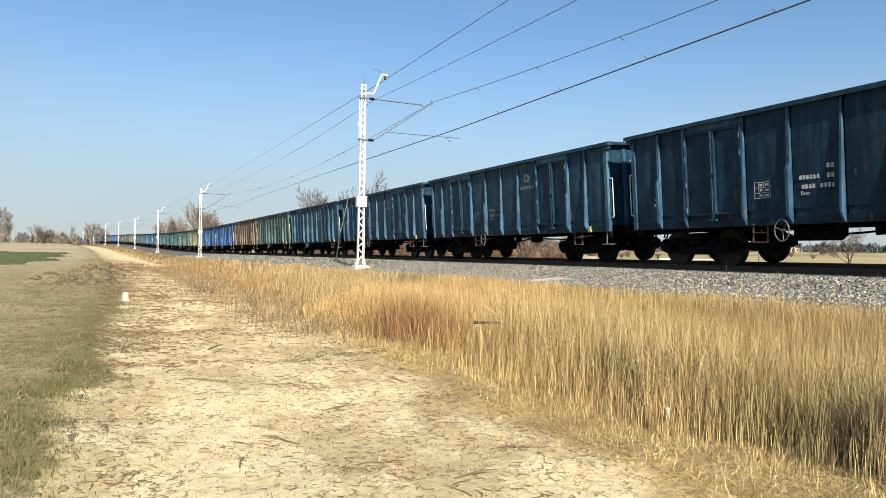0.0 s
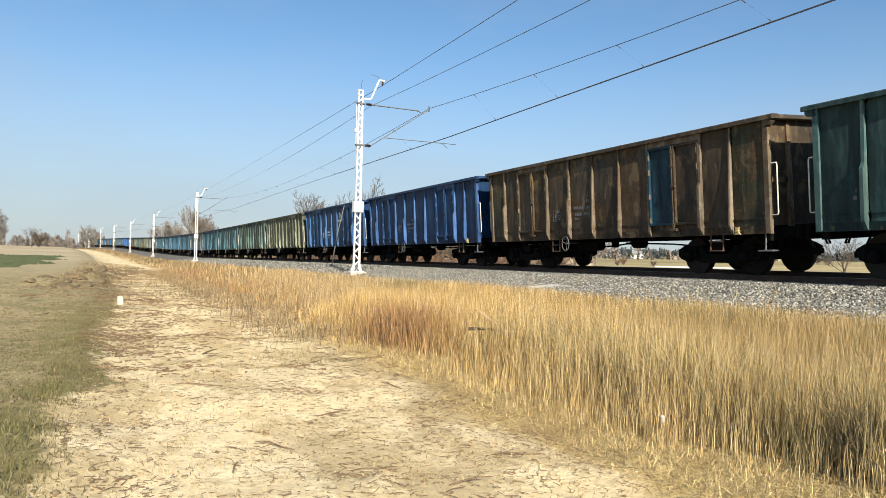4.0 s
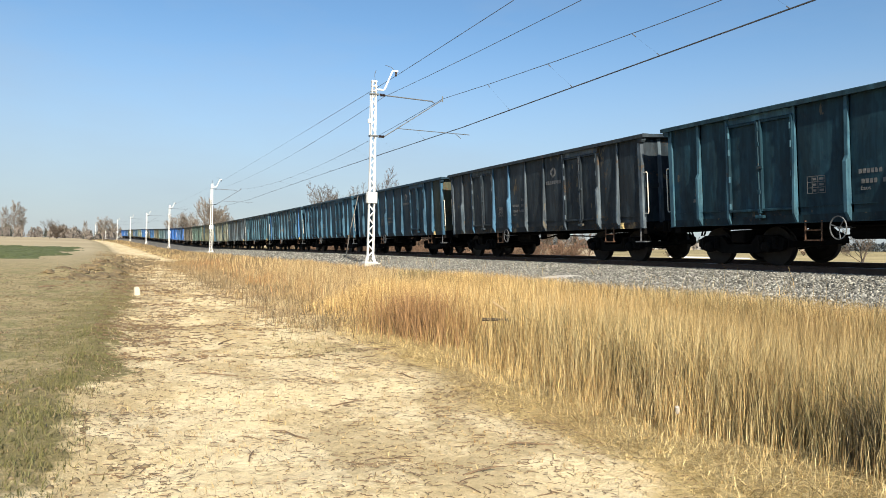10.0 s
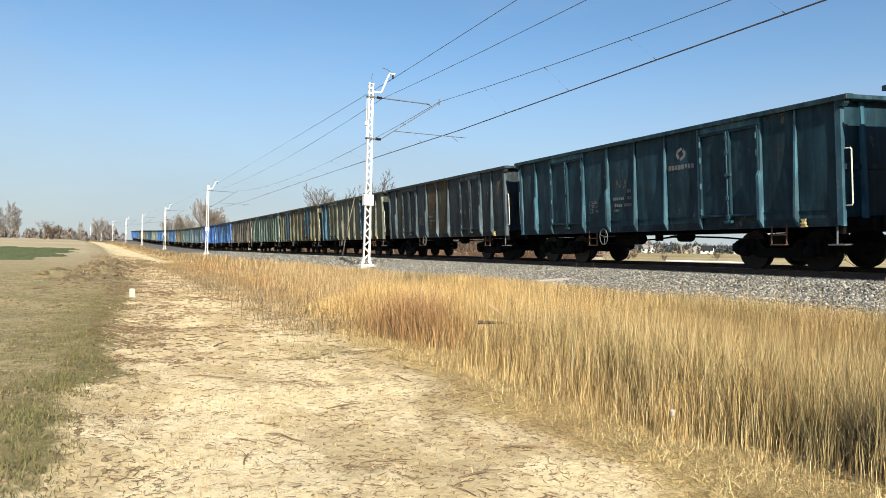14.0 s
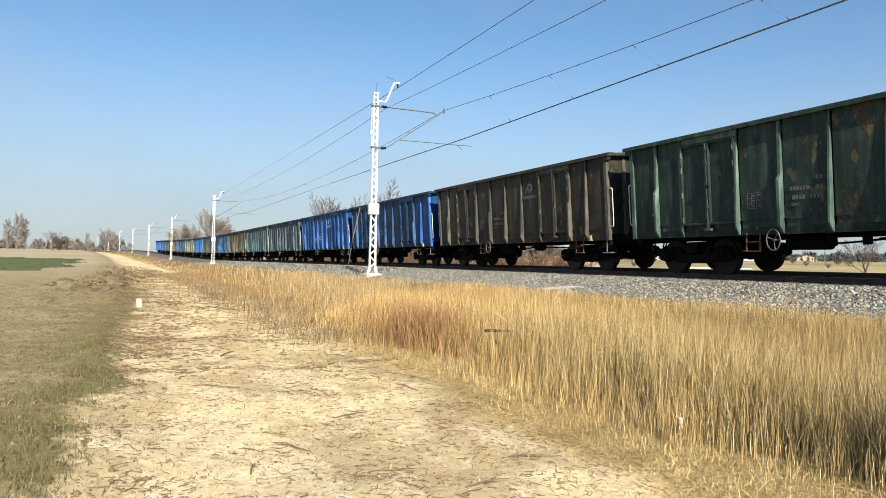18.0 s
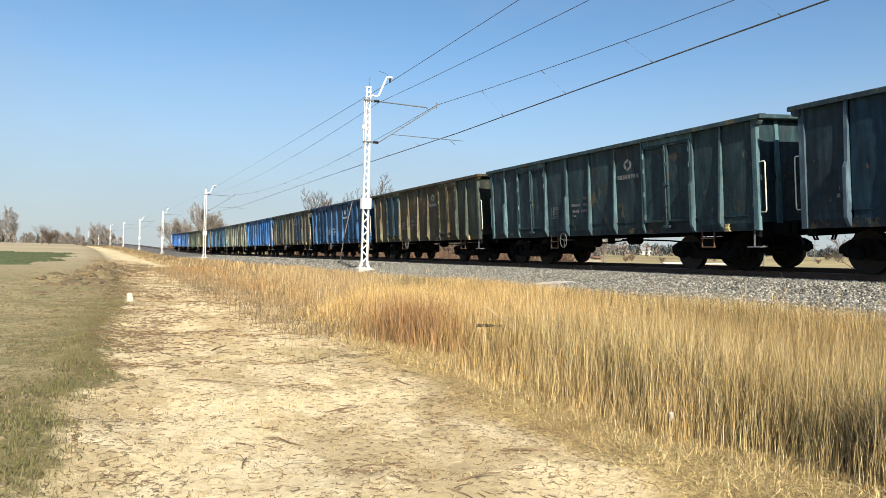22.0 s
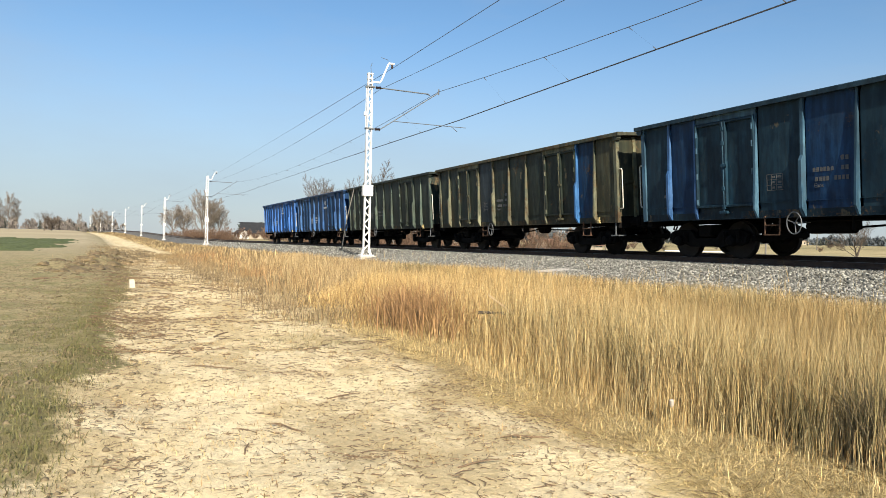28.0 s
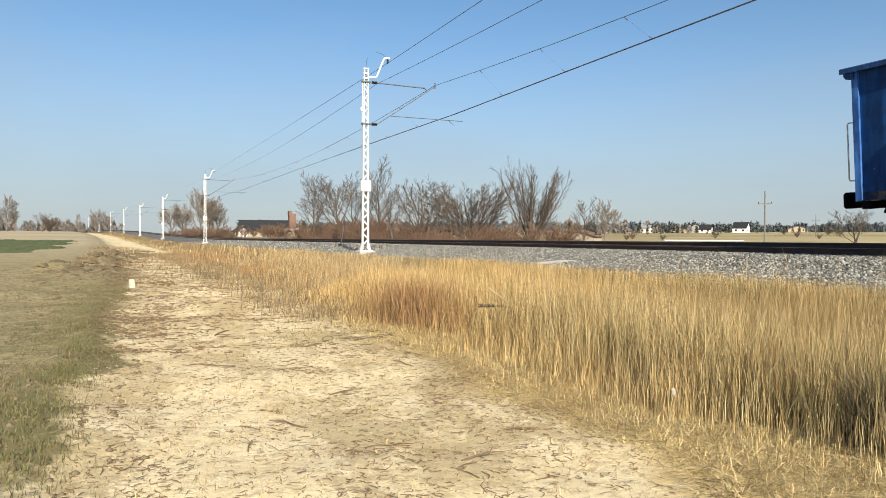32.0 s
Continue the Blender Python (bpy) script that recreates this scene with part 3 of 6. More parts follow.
sl = Mesh()
sl.prism([(-1.25, -0.33), (-1.25, -0.19), (-0.95, -0.165), (-0.35, -0.20), (0.35, -0.20), (0.95, -0.165), (1.25, -0.19), (1.25, -0.33)], "y", -0.13, 0.13)
for x in (-0.753, 0.753):
    for d in (-0.11, 0.11):
        sl.box(x + d - 0.035, x + d + 0.035, -0.07, 0.07, -0.17, -0.12)
sleeper_mesh = sl.data("sleeper", SLEEPER)
first = -36
for i in range(290):
    ob = part("sleeper", sleeper_mesh, SLEEPER, railway)
    ob.matrix_basis = on_track(first + i * 0.6)
far_sl = Mesh()
for s in [first - 0.6 * (i + 1) for i in range(60)] + [first + 0.6 * (290 + i) for i in range(330)]:
    m4 = on_track(s)
    far_sl.box(-1.25, 1.25, -0.13, 0.13, -0.33, -0.18, m=m4)
tagged(part("far_sleepers", far_sl, SLEEPER, railway), "concrete sleepers in the distance", kind="stuff")

# loose stones of the ballast
rs = np.random.RandomState(5)
octa = np.array([(1, 0, 0), (-1, 0, 0), (0, 1, 0), (0, -1, 0), (0, 0, 1), (0, 0, -1)], float)
octf = np.array([(0, 2, 4), (2, 1, 4), (1, 3, 4), (3, 0, 4), (2, 0, 5), (1, 2, 5), (3, 1, 5), (0, 3, 5)])
n1, n2 = 52000, 12000
sy = np.concatenate([rs.uniform(6, 34, n1), rs.uniform(34, 110, n2)])
sx = np.concatenate([rs.uniform(-5.5, -0.95, n1), rs.uniform(-5.5, -0.95, n2)])
sz = np.interp(sx, [-5.5, -4.6, -3.2, -1.95, 1.9], [-0.72, -0.5, -0.42, -0.21, -0.02])
size = np.concatenate([rs.uniform(0.018, 0.044, n1), rs.uniform(0.035, 0.07, n2)])
pos = np.stack([TRACK_X + bend(sy) + sx, sy, sz + size * 0.25], -1)
jit = octa[None] * rs.uniform(0.6, 1.25, (n1 + n2, 6, 1)) * size[:, None, None]
ang = rs.uniform(0, 6.28, n1 + n2)
ca, sa = np.cos(ang)[:, None], np.sin(ang)[:, None]
tilt = rs.uniform(-0.9, 0.9, n1 + n2)[:, None]
X0, Y0, Z0 = jit[..., 0], jit[..., 1], jit[..., 2] * 0.8
Y1, Z1 = Y0 * np.cos(tilt) - Z0 * np.sin(tilt), Y0 * np.sin(tilt) + Z0 * np.cos(tilt)
stones = np.stack([X0 * ca - Y1 * sa, X0 * sa + Y1 * ca, Z1], -1) + pos[:, None]
faces = (octf[None] + (np.arange(n1 + n2) * 6)[:, None, None]).reshape(-1, 3)
tagged(new("ballast_stones", fast_mesh("ballast_stones", stones.reshape(-1, 3), faces, BALLAST)), "loose grey crushed stones on the railway ballast", "ballast", kind="stuff")

# ---- catenary masts and wires ----
MAST_S, MAST_GAP, MAST_LAT = 31.24, 60.68, -4.72
MAST_TOP, MAST_FOOT = 7.9, -0.42


def catenary_mast():
    mast = thing("catenary_mast", "white lattice catenary mast with cantilever beside the track", "mast", "catenary masts along the line")
    def half(z):
        """Half the mast's width; it narrows upwards."""
        return 0.165 - 0.05 * (z - MAST_FOOT) / (MAST_TOP - MAST_FOOT)

    for side in (-1, 1):
        c = Mesh()
        ring = [(0.0, -0.07), (0.0, 0.07), (-0.055, 0.07), (-0.055, 0.058), (-0.012, 0.058), (-0.012, -0.058), (-0.055, -0.058), (-0.055, -0.07)]
        lo, hi = MAST_FOOT + 0.12, MAST_TOP
        c.add([(side * (half(z) + u), w, z) for z in (lo, hi) for u, w in ring],
              [tuple(range(8)), tuple(range(8, 16))] + [(i, (i + 1) % 8, 8 + (i + 1) % 8, 8 + i) for i in range(8)])
        part("chord", c, MAST_PAINT, mast)
    bar = Mesh()
    bar.tube([(-0.1, 0, 0), (0.1, 0, 0.3)], 0.014, 4)
    bar = bar.data("lacing_bar", MAST_PAINT)
    for dy in (-0.062, 0.062):
        z, up = MAST_FOOT + 0.25, True
        while z < MAST_TOP - 0.6:
            part("lacing_bar", bar, MAST_PAINT, mast).matrix_basis = pose(0, dy, z) @ Matrix.Diagonal(((1 if up else -1) * (half(z) - 0.02) / 0.1, 1, 1, 1))
            z, up = z + 0.3, not up
    c = Mesh()
    c.box(-0.23, 0.23, -0.14, 0.14, 2.30, 2.80, 0.012)
    part("sign_plate", c, MAST_PAINT, mast, "white band plate round the mast")
    for z in (0.0, 0.22, 0.44):
        c = Mesh()
        c.box(-0.13, 0.13, -0.085, 0.085, MAST_TOP - z - 0.06, MAST_TOP - z, 0.006)
        part("head_plate", c, MAST_PAINT, mast)
    c = Mesh()
    c.box(-0.3, 0.3, -0.25, 0.25, MAST_FOOT, MAST_FOOT + 0.05, 0.01)
    for dx in (-0.24, 0.24):
        c.prism([(dx, MAST_FOOT + 0.05), (dx * 0.75, MAST_FOOT + 0.32), (dx * 0.7, MAST_FOOT + 0.05)], "y", -0.09, 0.09)
    part("base_plate", c, MAST_PAINT, mast)
    c = Mesh()
    c.box(-0.38, 0.38, -0.38, 0.38, MAST_FOOT - 0.75, MAST_FOOT, 0.03)
    part("foundation", c, CONCRETE, mast, "pale concrete foundation block")
    c = Mesh()
    c.box(-0.25, -0.13, -0.06, 0.06, 5.95, 6.12, 0.01)
    c.tube([(-0.17, 0, 5.4), (-0.17, 0, 7.3)], 0.014, 5)
    part("earth_rod", c, MAST_PAINT, mast, "white rod with a small clamp")
    for z in (7.28, 5.38):
        c = Mesh()
        c.box(-0.18, 0.22, -0.11, 0.11, z - 0.035, z + 0.035)
        part("clamp", c, STEEL, mast)
        c = Mesh()
        prof = []
        for i in range(9):
            prof += [(0.28 + i * 0.03, 0.025), (0.29 + i * 0.03, 0.08 if i % 2 else 0.055)]
        c.lathe(prof, "x", (0, 0, z), 10)
        part("insulator", c, INSULATOR, mast, "dark ribbed insulator")
    c = Mesh()
    c.tube([(0.55, 0, 7.28), (2.75, 0, 7.26), (2.88, 0, 7.26), (3.0, 0, 7.18)], [0.028, 0.028, 0.035, 0.018], 8)
    part("top_arm", c, STEEL, mast, "grey steel top tube of the cantilever")
    c = Mesh()
    c.tube([(0.55, 0, 5.4), (3.43, 0, 7.38)], 0.022, 8)
    part("strut", c, STEEL, mast, "grey diagonal cantilever strut")
    c = Mesh()
    c.tube([(3.43, 0, 7.28), (3.43, 0, 7.55)], 0.03, 6)
    part("messenger_clamp", c, STEEL, mast)
    c = Mesh()
    c.tube([(1.14, 0, 5.82), (4.9, 0, 5.84)], 0.018, 6)
    part("steady_arm", c, STEEL, mast)
    c = Mesh()
    c.tube([(4.15, 0, 5.82), (4.45, 0, 5.62)], 0.014, 6)
    part("registration_clip", c, WIRE, mast)
    c = Mesh()
    c.tube([(0.15, 0, 7.52), (0.45, 0, 7.52), (0.52, 0, 7.58), (0.86, 0, 8.40), (0.90, 0, 8.46), (1.15, 0, 8.46)], 0.042, 6)
    part("feeder_bracket", c, MAST_PAINT, mast, "white crooked bracket at the mast head")
    c = Mesh()
    c.lathe([(8.22, 0.03), (8.27, 0.06), (8.31, 0.04), (8.36, 0.06), (8.42, 0.03)], "z", (1.05, 0, 0), 8)
    part("insulator", c, INSULATOR, mast)
    c = Mesh()
    c.tube([(0.05, 0, 7.9), (0.02, 0, 8.2), (0.08, 0, 8.38)], 0.012, 4)
    part("arcing_horn", c, STEEL, mast)
    c = Mesh()
    c.tube([(1.0, 0, 8.46), (0.8, 0, 8.62), (0.5, 0, 8.68)], 0.012, 4)
    part("arcing_horn", c, STEEL, mast)
    return mast


def mast_pose(i):
    s = MAST_S + i * MAST_GAP
    p = beside(s, MAST_LAT, 0)
    return pose(p.x, p.y, p.z, 0, 0, heading(s))


mast = catenary_mast()
mast.matrix_world = mast_pose(0)
for i in (-2, -1, 1, 2, 3, 4, 5, 6, 7, 8):
    copy_thing(mast, mast_pose(i))


def span_wire(name, label, lateral, z, sag, radius, shift=0.0, twin=0.0, stagger=0.0):
    """One overhead wire carried from mast to mast."""
    w = Mesh()
    for off in ((-twin, twin) if twin else (0.0,)):
        pts = []
        for i in range(-2, 8):
            a, b = (mast_pose(j) @ Vector((lateral + (stagger if j < 0 else 0.0), 0, z)) for j in (i, i + 1))
            for j in range(12):
                f = j / 12
                q = a.lerp(b, f)
                bow = 4 * f * (1 - f)
                pts.append((q.x + off + bow * shift, q.y, q.z - sag * bow))
        w.tube(pts, [radius if p[1] < MAST_S + 20 else radius * 0.55 for p in pts], 5, False)
    return tagged(new(name, w.data(name, WIRE)), label, "wire")


span_wire("contact_wire", "twin copper contact wire over the track", 4.5, 6.17, -0.1, 0.013, 0.1, 0.024, -0.3)
messenger = span_wire("messenger_wire", "messenger wire of the overhead line with its droppers", 3.43, 7.43, 0.95, 0.012, 0.0)
for i in range(-1, 2):
    for j in range(1, 13):
        f = j / 13
        bow = 4 * f * (1 - f)
        lo = (mast_pose(i) @ Vector((4.2 if i < 0 else 4.5, 0, 6.17))).lerp(mast_pose(i + 1) @ Vector((4.5, 0, 6.17)), f) + Vector((0.1 * bow, 0, 0.1 * bow))
        hi = (mast_pose(i) @ Vector((3.43, 0, 7.43))).lerp(mast_pose(i + 1) @ Vector((3.43, 0, 7.43)), f) + Vector((0, 0, -0.95 * bow))
        d = (lo - hi).normalized()
        c = Mesh()
        c.tube([hi, hi + d * 0.16], 0.014, 5)
        c.tube([hi + d * 0.16, lo - d * 0.14], 0.0016, 3, False)
        c.tube([lo - d * 0.14, lo], 0.014, 5)
        part("dropper", c, WIRE, messenger)
span_wire("feeder_wire", "feeder wire on the mast heads", 1.05, 8.24, 0.04, 0.012, 0.0, 0.0, -0.6)
span_wire("earth_wire", "thin auxiliary wire along the masts", 0.5, 7.22, 0.5, 0.010, 0.15)

# ---- the train ----
HALF, RIM, SILL = 6.4, 3.66, 1.16      # half body length, top of the rim, lower edge of the walls
WALL_X = 1.37
STAKES = (-5.35, -4.40, -2.50, -1.25, 0.0, 1.25, 2.50, 4.40, 5.35)
BAYS = ((-6.34, -5.35), (-5.35, -4.40), (-2.50, -1.25), (-1.25, 0.0), (0.0, 1.25), (1.25, 2.50), (4.40, 5.35), (5.35, 6.34))
DOORS = ((-4.40, -3.45), (-3.45, -2.50), (2.50, 3.45), (3.45, 4.40))


def text_mesh(body, size, material):
    cu = bpy.data.curves.new("writing", "FONT")
    cu.body, cu.size, cu.extrude = body, size, 0.002
    ob = bpy.data.objects.new("writing", cu)
    scene.collection.objects.link(ob)
    bpy.context.view_layer.update()
    me = bpy.data.meshes.new_from_object(ob.evaluated_get(bpy.context.evaluated_depsgraph_get()))
    bpy.data.objects.remove(ob)
    me.materials.clear()
    me.materials.append(material)
    return me


def wagon_meshes():
    k = {}
    # a wall panel one metre long, slightly dished plate with a pressed border
    for name, w in (("short", 0.95), ("end", 0.99), ("long", 1.25)):
        p = Mesh()
        h0, h1 = SILL, RIM - 0.1
        g = 0.004
        p.box(-0.02, 0.02, -w / 2 + g, w / 2 - g, h0, h1)
        rows, cols = 7, 7
        v, q = [], []
        for j in range(rows):
            for i in range(cols):
                fy, fz = i / (cols - 1), j / (rows - 1)
                bulge = 0.026 * math.sin(math.pi * fy) * math.sin(math.pi * fz) + 0.007 * math.sin(5.1 * fy + 3.0 * fz + 4 * w) * math.sin(math.pi * fz) * math.sin(math.pi * fy)
                v.append((-0.021 - bulge, (-0.5 + fy) * (w - 0.12), h0 + 0.22 + fz * (h1 - h0 - 0.30)))
        for j in range(rows - 1):
            for i in range(cols - 1):
                q.append((j * cols + i, j * cols + i + 1, (j + 1) * cols + i + 1, (j + 1) * cols + i))
        p.add(v, q)
        p.box(-0.046, -0.018, -w / 2 + 0.05, w / 2 - 0.05, h0 + 0.185, h0 + 0.205)
        k["panel_" + name] = p.data("wall_panel", PAINT)
    # stakes: tapering webs that grow deeper towards the foot, some with a stepped lower half, and thin door posts
    for name, shape, w in (("plain", [(0.0, RIM - 0.1), (-0.05, RIM - 0.1), (-0.165, 1.22), (-0.06, 1.02), (0.0, 1.02)], 0.024),
                           ("stepped", [(0.0, RIM - 0.1), (-0.07, RIM - 0.1), (-0.10, 2.34), (-0.165, 2.22), (-0.165, 1.20), (-0.06, 1.02), (0.0, 1.02)], 0.038),
                           ("post", [(0.0, RIM - 0.1), (-0.085, RIM - 0.12), (-0.105, 1.16), (-0.05, 1.02), (0.0, 1.02)], 0.030)):
        p = Mesh()
        n = len(shape)
        v = [(x, -w, z) for x, z in shape] + [(x, w, z) for x, z in shape]
        q = [tuple(range(n))[::-1], tuple(range(n, 2 * n))] + [(i, (i + 1) % n, n + (i + 1) % n, n + i) for i in range(n)]
        p.add(v, q)
        p.box(-0.02, 0.0, -0.085, 0.085, 1.05, RIM - 0.1)
        k["stake_" + name] = p.data("stake", PAINT)
    # door leaf with a frame of angle bars
    p = Mesh()
    a, b, z0, z1 = -0.46, 0.46, SILL + 0.14, RIM - 0.26
    p.box(-0.03, 0.01, a, b, z0, z1)
    for y in (a, b - 0.07):
        p.box(-0.105, -0.028, y, y + 0.06, z0, z1, 0.008)
    for z in (z0, z1 - 0.07):
        p.box(-0.09, -0.028, a, b, z, z + 0.06, 0.008)
    k["door"] = p.data("door_leaf", PAINT)
    p = Mesh()
    p.box(-0.02, 0.02, -0.94, 0.94, SILL + 0.0, SILL + 0.14)
    k["door_threshold"] = p.data("door_threshold", PAINT)
    p = Mesh()
    p.box(-0.05, 0.02, -0.94, 0.94, RIM - 0.26, RIM - 0.1, 0.008)
    k["door_lintel"] = p.data("door_lintel", PAINT)
    # locking bar between the leaves
    p = Mesh()
    p.tube([(-0.10, 0, SILL - 0.06), (-0.10, 0, RIM - 0.3)], 0.022, 6)
    for z in (1.3, 1.75, 2.3, 2.85, 3.2):
        p.box(-0.125, -0.03, -0.045, 0.045, z - 0.05, z + 0.05, 0.008)
    p.box(-0.15, -0.1, -0.14, 0.03, 2.28, 2.34)
    p.box(-0.14, -0.05, -0.12, 0.12, SILL - 0.02, SILL + 0.05, 0.01)
    k["lock"] = p.data("locking_bar", PAINT)
    p = Mesh()
    p.tube([(-0.09, 0, -0.07), (-0.09, 0, 0.07)], 0.028, 6)
    k["hinge"] = p.data("hinge", PAINT)
    p = Mesh()
    p.box(-WALL_X - 0.03, -WALL_X + 0.08, -HALF, HALF, SILL - 0.14, SILL + 0.02)
    p.box(-WALL_X - 0.07, -WALL_X + 0.08, -HALF, HALF, SILL - 0.16, SILL - 0.14)
    k["sill"] = p.data("side_sill", PAINT)
    p = Mesh()
    p.prism([(-1.30, RIM - 0.1), (-1.52, RIM - 0.11), (-1.52, RIM - 0.02), (-1.49, RIM), (-1.30, RIM)], "y", -HALF - 0.25, HALF + 0.25)
    for e in (-1, 1):
        p.prism([(e * (HALF - 0.02), RIM - 0.10), (e * (HALF + 0.18), RIM - 0.10), (e * (HALF + 0.18), RIM - 0.17), (e * (HALF + 0.13), RIM - 0.23), (e * (HALF - 0.02), RIM - 0.24)], "x", -1.49, -1.34)
    k["rim_side"] = p.data("top_rim", PAINT)
    p = Mesh()
    p.box(-1.295, 1.295, -0.22, 0.1, RIM - 0.1, RIM - 0.004, 0.012)
    k["rim_end"] = p.data("top_rim", PAINT)
    p = Mesh()
    p.prism([(-1.44, -0.07), (-1.33, -0.07), (-1.33, -0.02), (-1.39, -0.02), (-1.39, 0.06), (-1.44, 0.06)], "z", 1.0, RIM - 0.1)
    k["corner"] = p.data("corner_post", PAINT)
    # end wall: plate, upper stiffening box, two posts
    p = Mesh()
    p.box(-1.33, 1.33, -0.015, 0.03, 1.18, RIM - 0.1)
    p.box(-1.33, 1.33, -0.05, -0.014, 2.15, 2.28, 0.01)
    k["end_plate"] = p.data("end_wall", PAINT)
    p = Mesh()
    p.prism([(-0.11, 1.0), (-0.09, 2.4), (-0.05, RIM - 0.1), (-0.0155, RIM - 0.1), (-0.0155, 1.0)], "x", -0.055, 0.055)
    k["end_post"] = p.data("end_post", PAINT)
    p = Mesh()
    p.box(-1.33, 1.33, -HALF + 0.05, HALF - 0.05, 1.17, 1.22)
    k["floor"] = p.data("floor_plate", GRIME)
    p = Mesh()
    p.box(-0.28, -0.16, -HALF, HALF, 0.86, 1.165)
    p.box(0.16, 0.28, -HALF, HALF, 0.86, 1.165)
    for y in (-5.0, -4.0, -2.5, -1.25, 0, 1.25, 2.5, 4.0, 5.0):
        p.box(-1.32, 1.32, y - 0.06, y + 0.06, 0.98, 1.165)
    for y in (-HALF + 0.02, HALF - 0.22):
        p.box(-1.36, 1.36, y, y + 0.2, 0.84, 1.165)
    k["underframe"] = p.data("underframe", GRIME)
    p = Mesh()
    p.lathe([(-0.55, 0.02), (-0.53, 0.17), (0.53, 0.17), (0.55, 0.02)], "y", (-0.75, 1.1, 0.78), 12)
    k["tank"] = p.data("air_tank", GRIME)
    p = Mesh()
    p.lathe([(-0.25, 0.05), (-0.22, 0.15), (0.2, 0.15), (0.24, 0.05), (0.6, 0.03)], "y", (-0.55, -1.0, 0.82), 12)
    k["cylinder"] = p.data("brake_cylinder", GRIME)
    p = Mesh()
    p.tube([(-0.55, -0.6, 0.82), (-0.3, 0.4, 0.75), (-0.3, 3.3, 0.62)], 0.025, 5)
    p.tube([(0.3, -3.3, 0.62), (0.2, -1.6, 0.75), (-0.4, -1.2, 0.8)], 0.025, 5)
    p.tube([(-1.1, -2.0, 0.9), (-1.1, 2.2, 0.9)], 0.022, 5)
    p.box(-1.14, -0.9, 0.3, 0.36, 0.7, 1.0)
    p.box(-1.14, -0.9, -0.5, -0.44, 0.72, 1.0)
    k["rigging"] = p.data("brake_rigging", GRIME)
    # buffer
    p = Mesh()
    p.lathe([(0.0, 0.14), (-0.06, 0.14), (-0.06, 0.125), (-0.32, 0.12), (-0.34, 0.10), (-0.47, 0.10)], "y", (0, 0, 1.02), 16)
    p.box(-0.25, 0.25, -0.6, -0.46, 0.85, 1.19, 0.045)
    k["buffer"] = p.data("buffer", GRIME)
    p = Mesh()
    p.box(-0.06, 0.06, -0.24, 0.0, 0.94, 1.08, 0.015)
    p.tube([(0, -0.2, 1.0), (0.05, -0.34, 0.9), (0.05, -0.42, 0.72), (-0.05, -0.42, 0.72), (-0.05, -0.34, 0.9), (0, -0.2, 1.0)], 0.025, 6)
    k["coupling"] = p.data("screw_coupling", GRIME)
    p = Mesh()
    p.tube([(-0.45, -0.02, 0.92), (-0.45, -0.16, 0.86), (-0.43, -0.25, 0.66), (-0.38, -0.27, 0.52), (-0.3, -0.2, 0.5)], 0.028, 6)
    k["hose"] = p.data("brake_hose", GRIME)
    # steps, rails, wheel, brackets
    p = Mesh()
    p.tube([(-1.40, -0.2, 1.05), (-1.42, -0.2, 0.62), (-1.42, 0.2, 0.62), (-1.40, 0.2, 1.05)], 0.022, 6)
    p.box(-1.47, -1.37, -0.2, 0.2, 0.61, 0.635)
    p.box(-1.45, -1.39, -0.2, 0.2, 0.83, 0.85)
    k["step"] = p.data("step", RUST)
    p = Mesh()
    p.tube([(-1.38, -0.25, 1.0), (-1.40, -0.25, 0.62)], 0.02, 6)
    p.box(-1.46, -1.22, -0.48, -0.08, 0.60, 0.63, 0.006)
    k["shunter_step"] = p.data("shunter_step", STEEL)
    p = Mesh()
    rim = [(-1.50, 0.19 * math.cos(a), 0.88 + 0.24 * math.sin(a)) for a in [i * math.pi / 10 for i in range(20)]]
    p.tube(rim + rim[:1], 0.014, 5, False)
    for a in (0.3, 2.4, 4.5):
        p.tube([(-1.47, 0, 0.88), (-1.50, 0.19 * math.cos(a), 0.88 + 0.24 * math.sin(a))], 0.012, 5)
    p.tube([(-1.50, 0, 0.88), (-1.0, 0, 0.88)], 0.025, 6)
    k["handwheel"] = p.data("handwheel", STEEL)
    p = Mesh()
    p.tube([(-1.36, 0.0, 1.42), (-1.39, -0.20, 1.42), (-1.39, -0.22, 1.46), (-1.39, -0.22, 2.54), (-1.39, -0.20, 2.58), (-1.36, 0.0, 2.58)], 0.015, 6)
    k["grab"] = p.data("grab_rail", CREAM)
    p = Mesh()
    p.box(-1.52, -1.44, -0.06, 0.06, 1.06, 1.10, 0.01)
    p.prism([(-0.09, 1.0), (-0.02, 1.08), (-0.06, 1.18), (0.06, 1.18), (0.02, 1.08), (0.09, 1.0)], "x", -1.50, -1.45)
    k["rope_hook"] = p.data("rope_hook", YELLOW)
    # bogie
    for name, sgn in (("near", -1), ("far", 1)):
        p = Mesh()
        o = [(-1.35, 0.62), (-1.12, 0.74), (-0.55, 0.74), (-0.35, 0.52), (0.35, 0.52), (0.55, 0.74), (1.12, 0.74), (1.35, 0.62), (1.28, 0.40), (1.10, 0.34), (0.72, 0.36), (0.55, 0.30),
             (-0.55, 0.30), (-0.72, 0.36), (-1.10, 0.34), (-1.28, 0.40)]
        p.prism(o, "x", sgn * 1.0 - 0.06, sgn * 1.0 + 0.06)
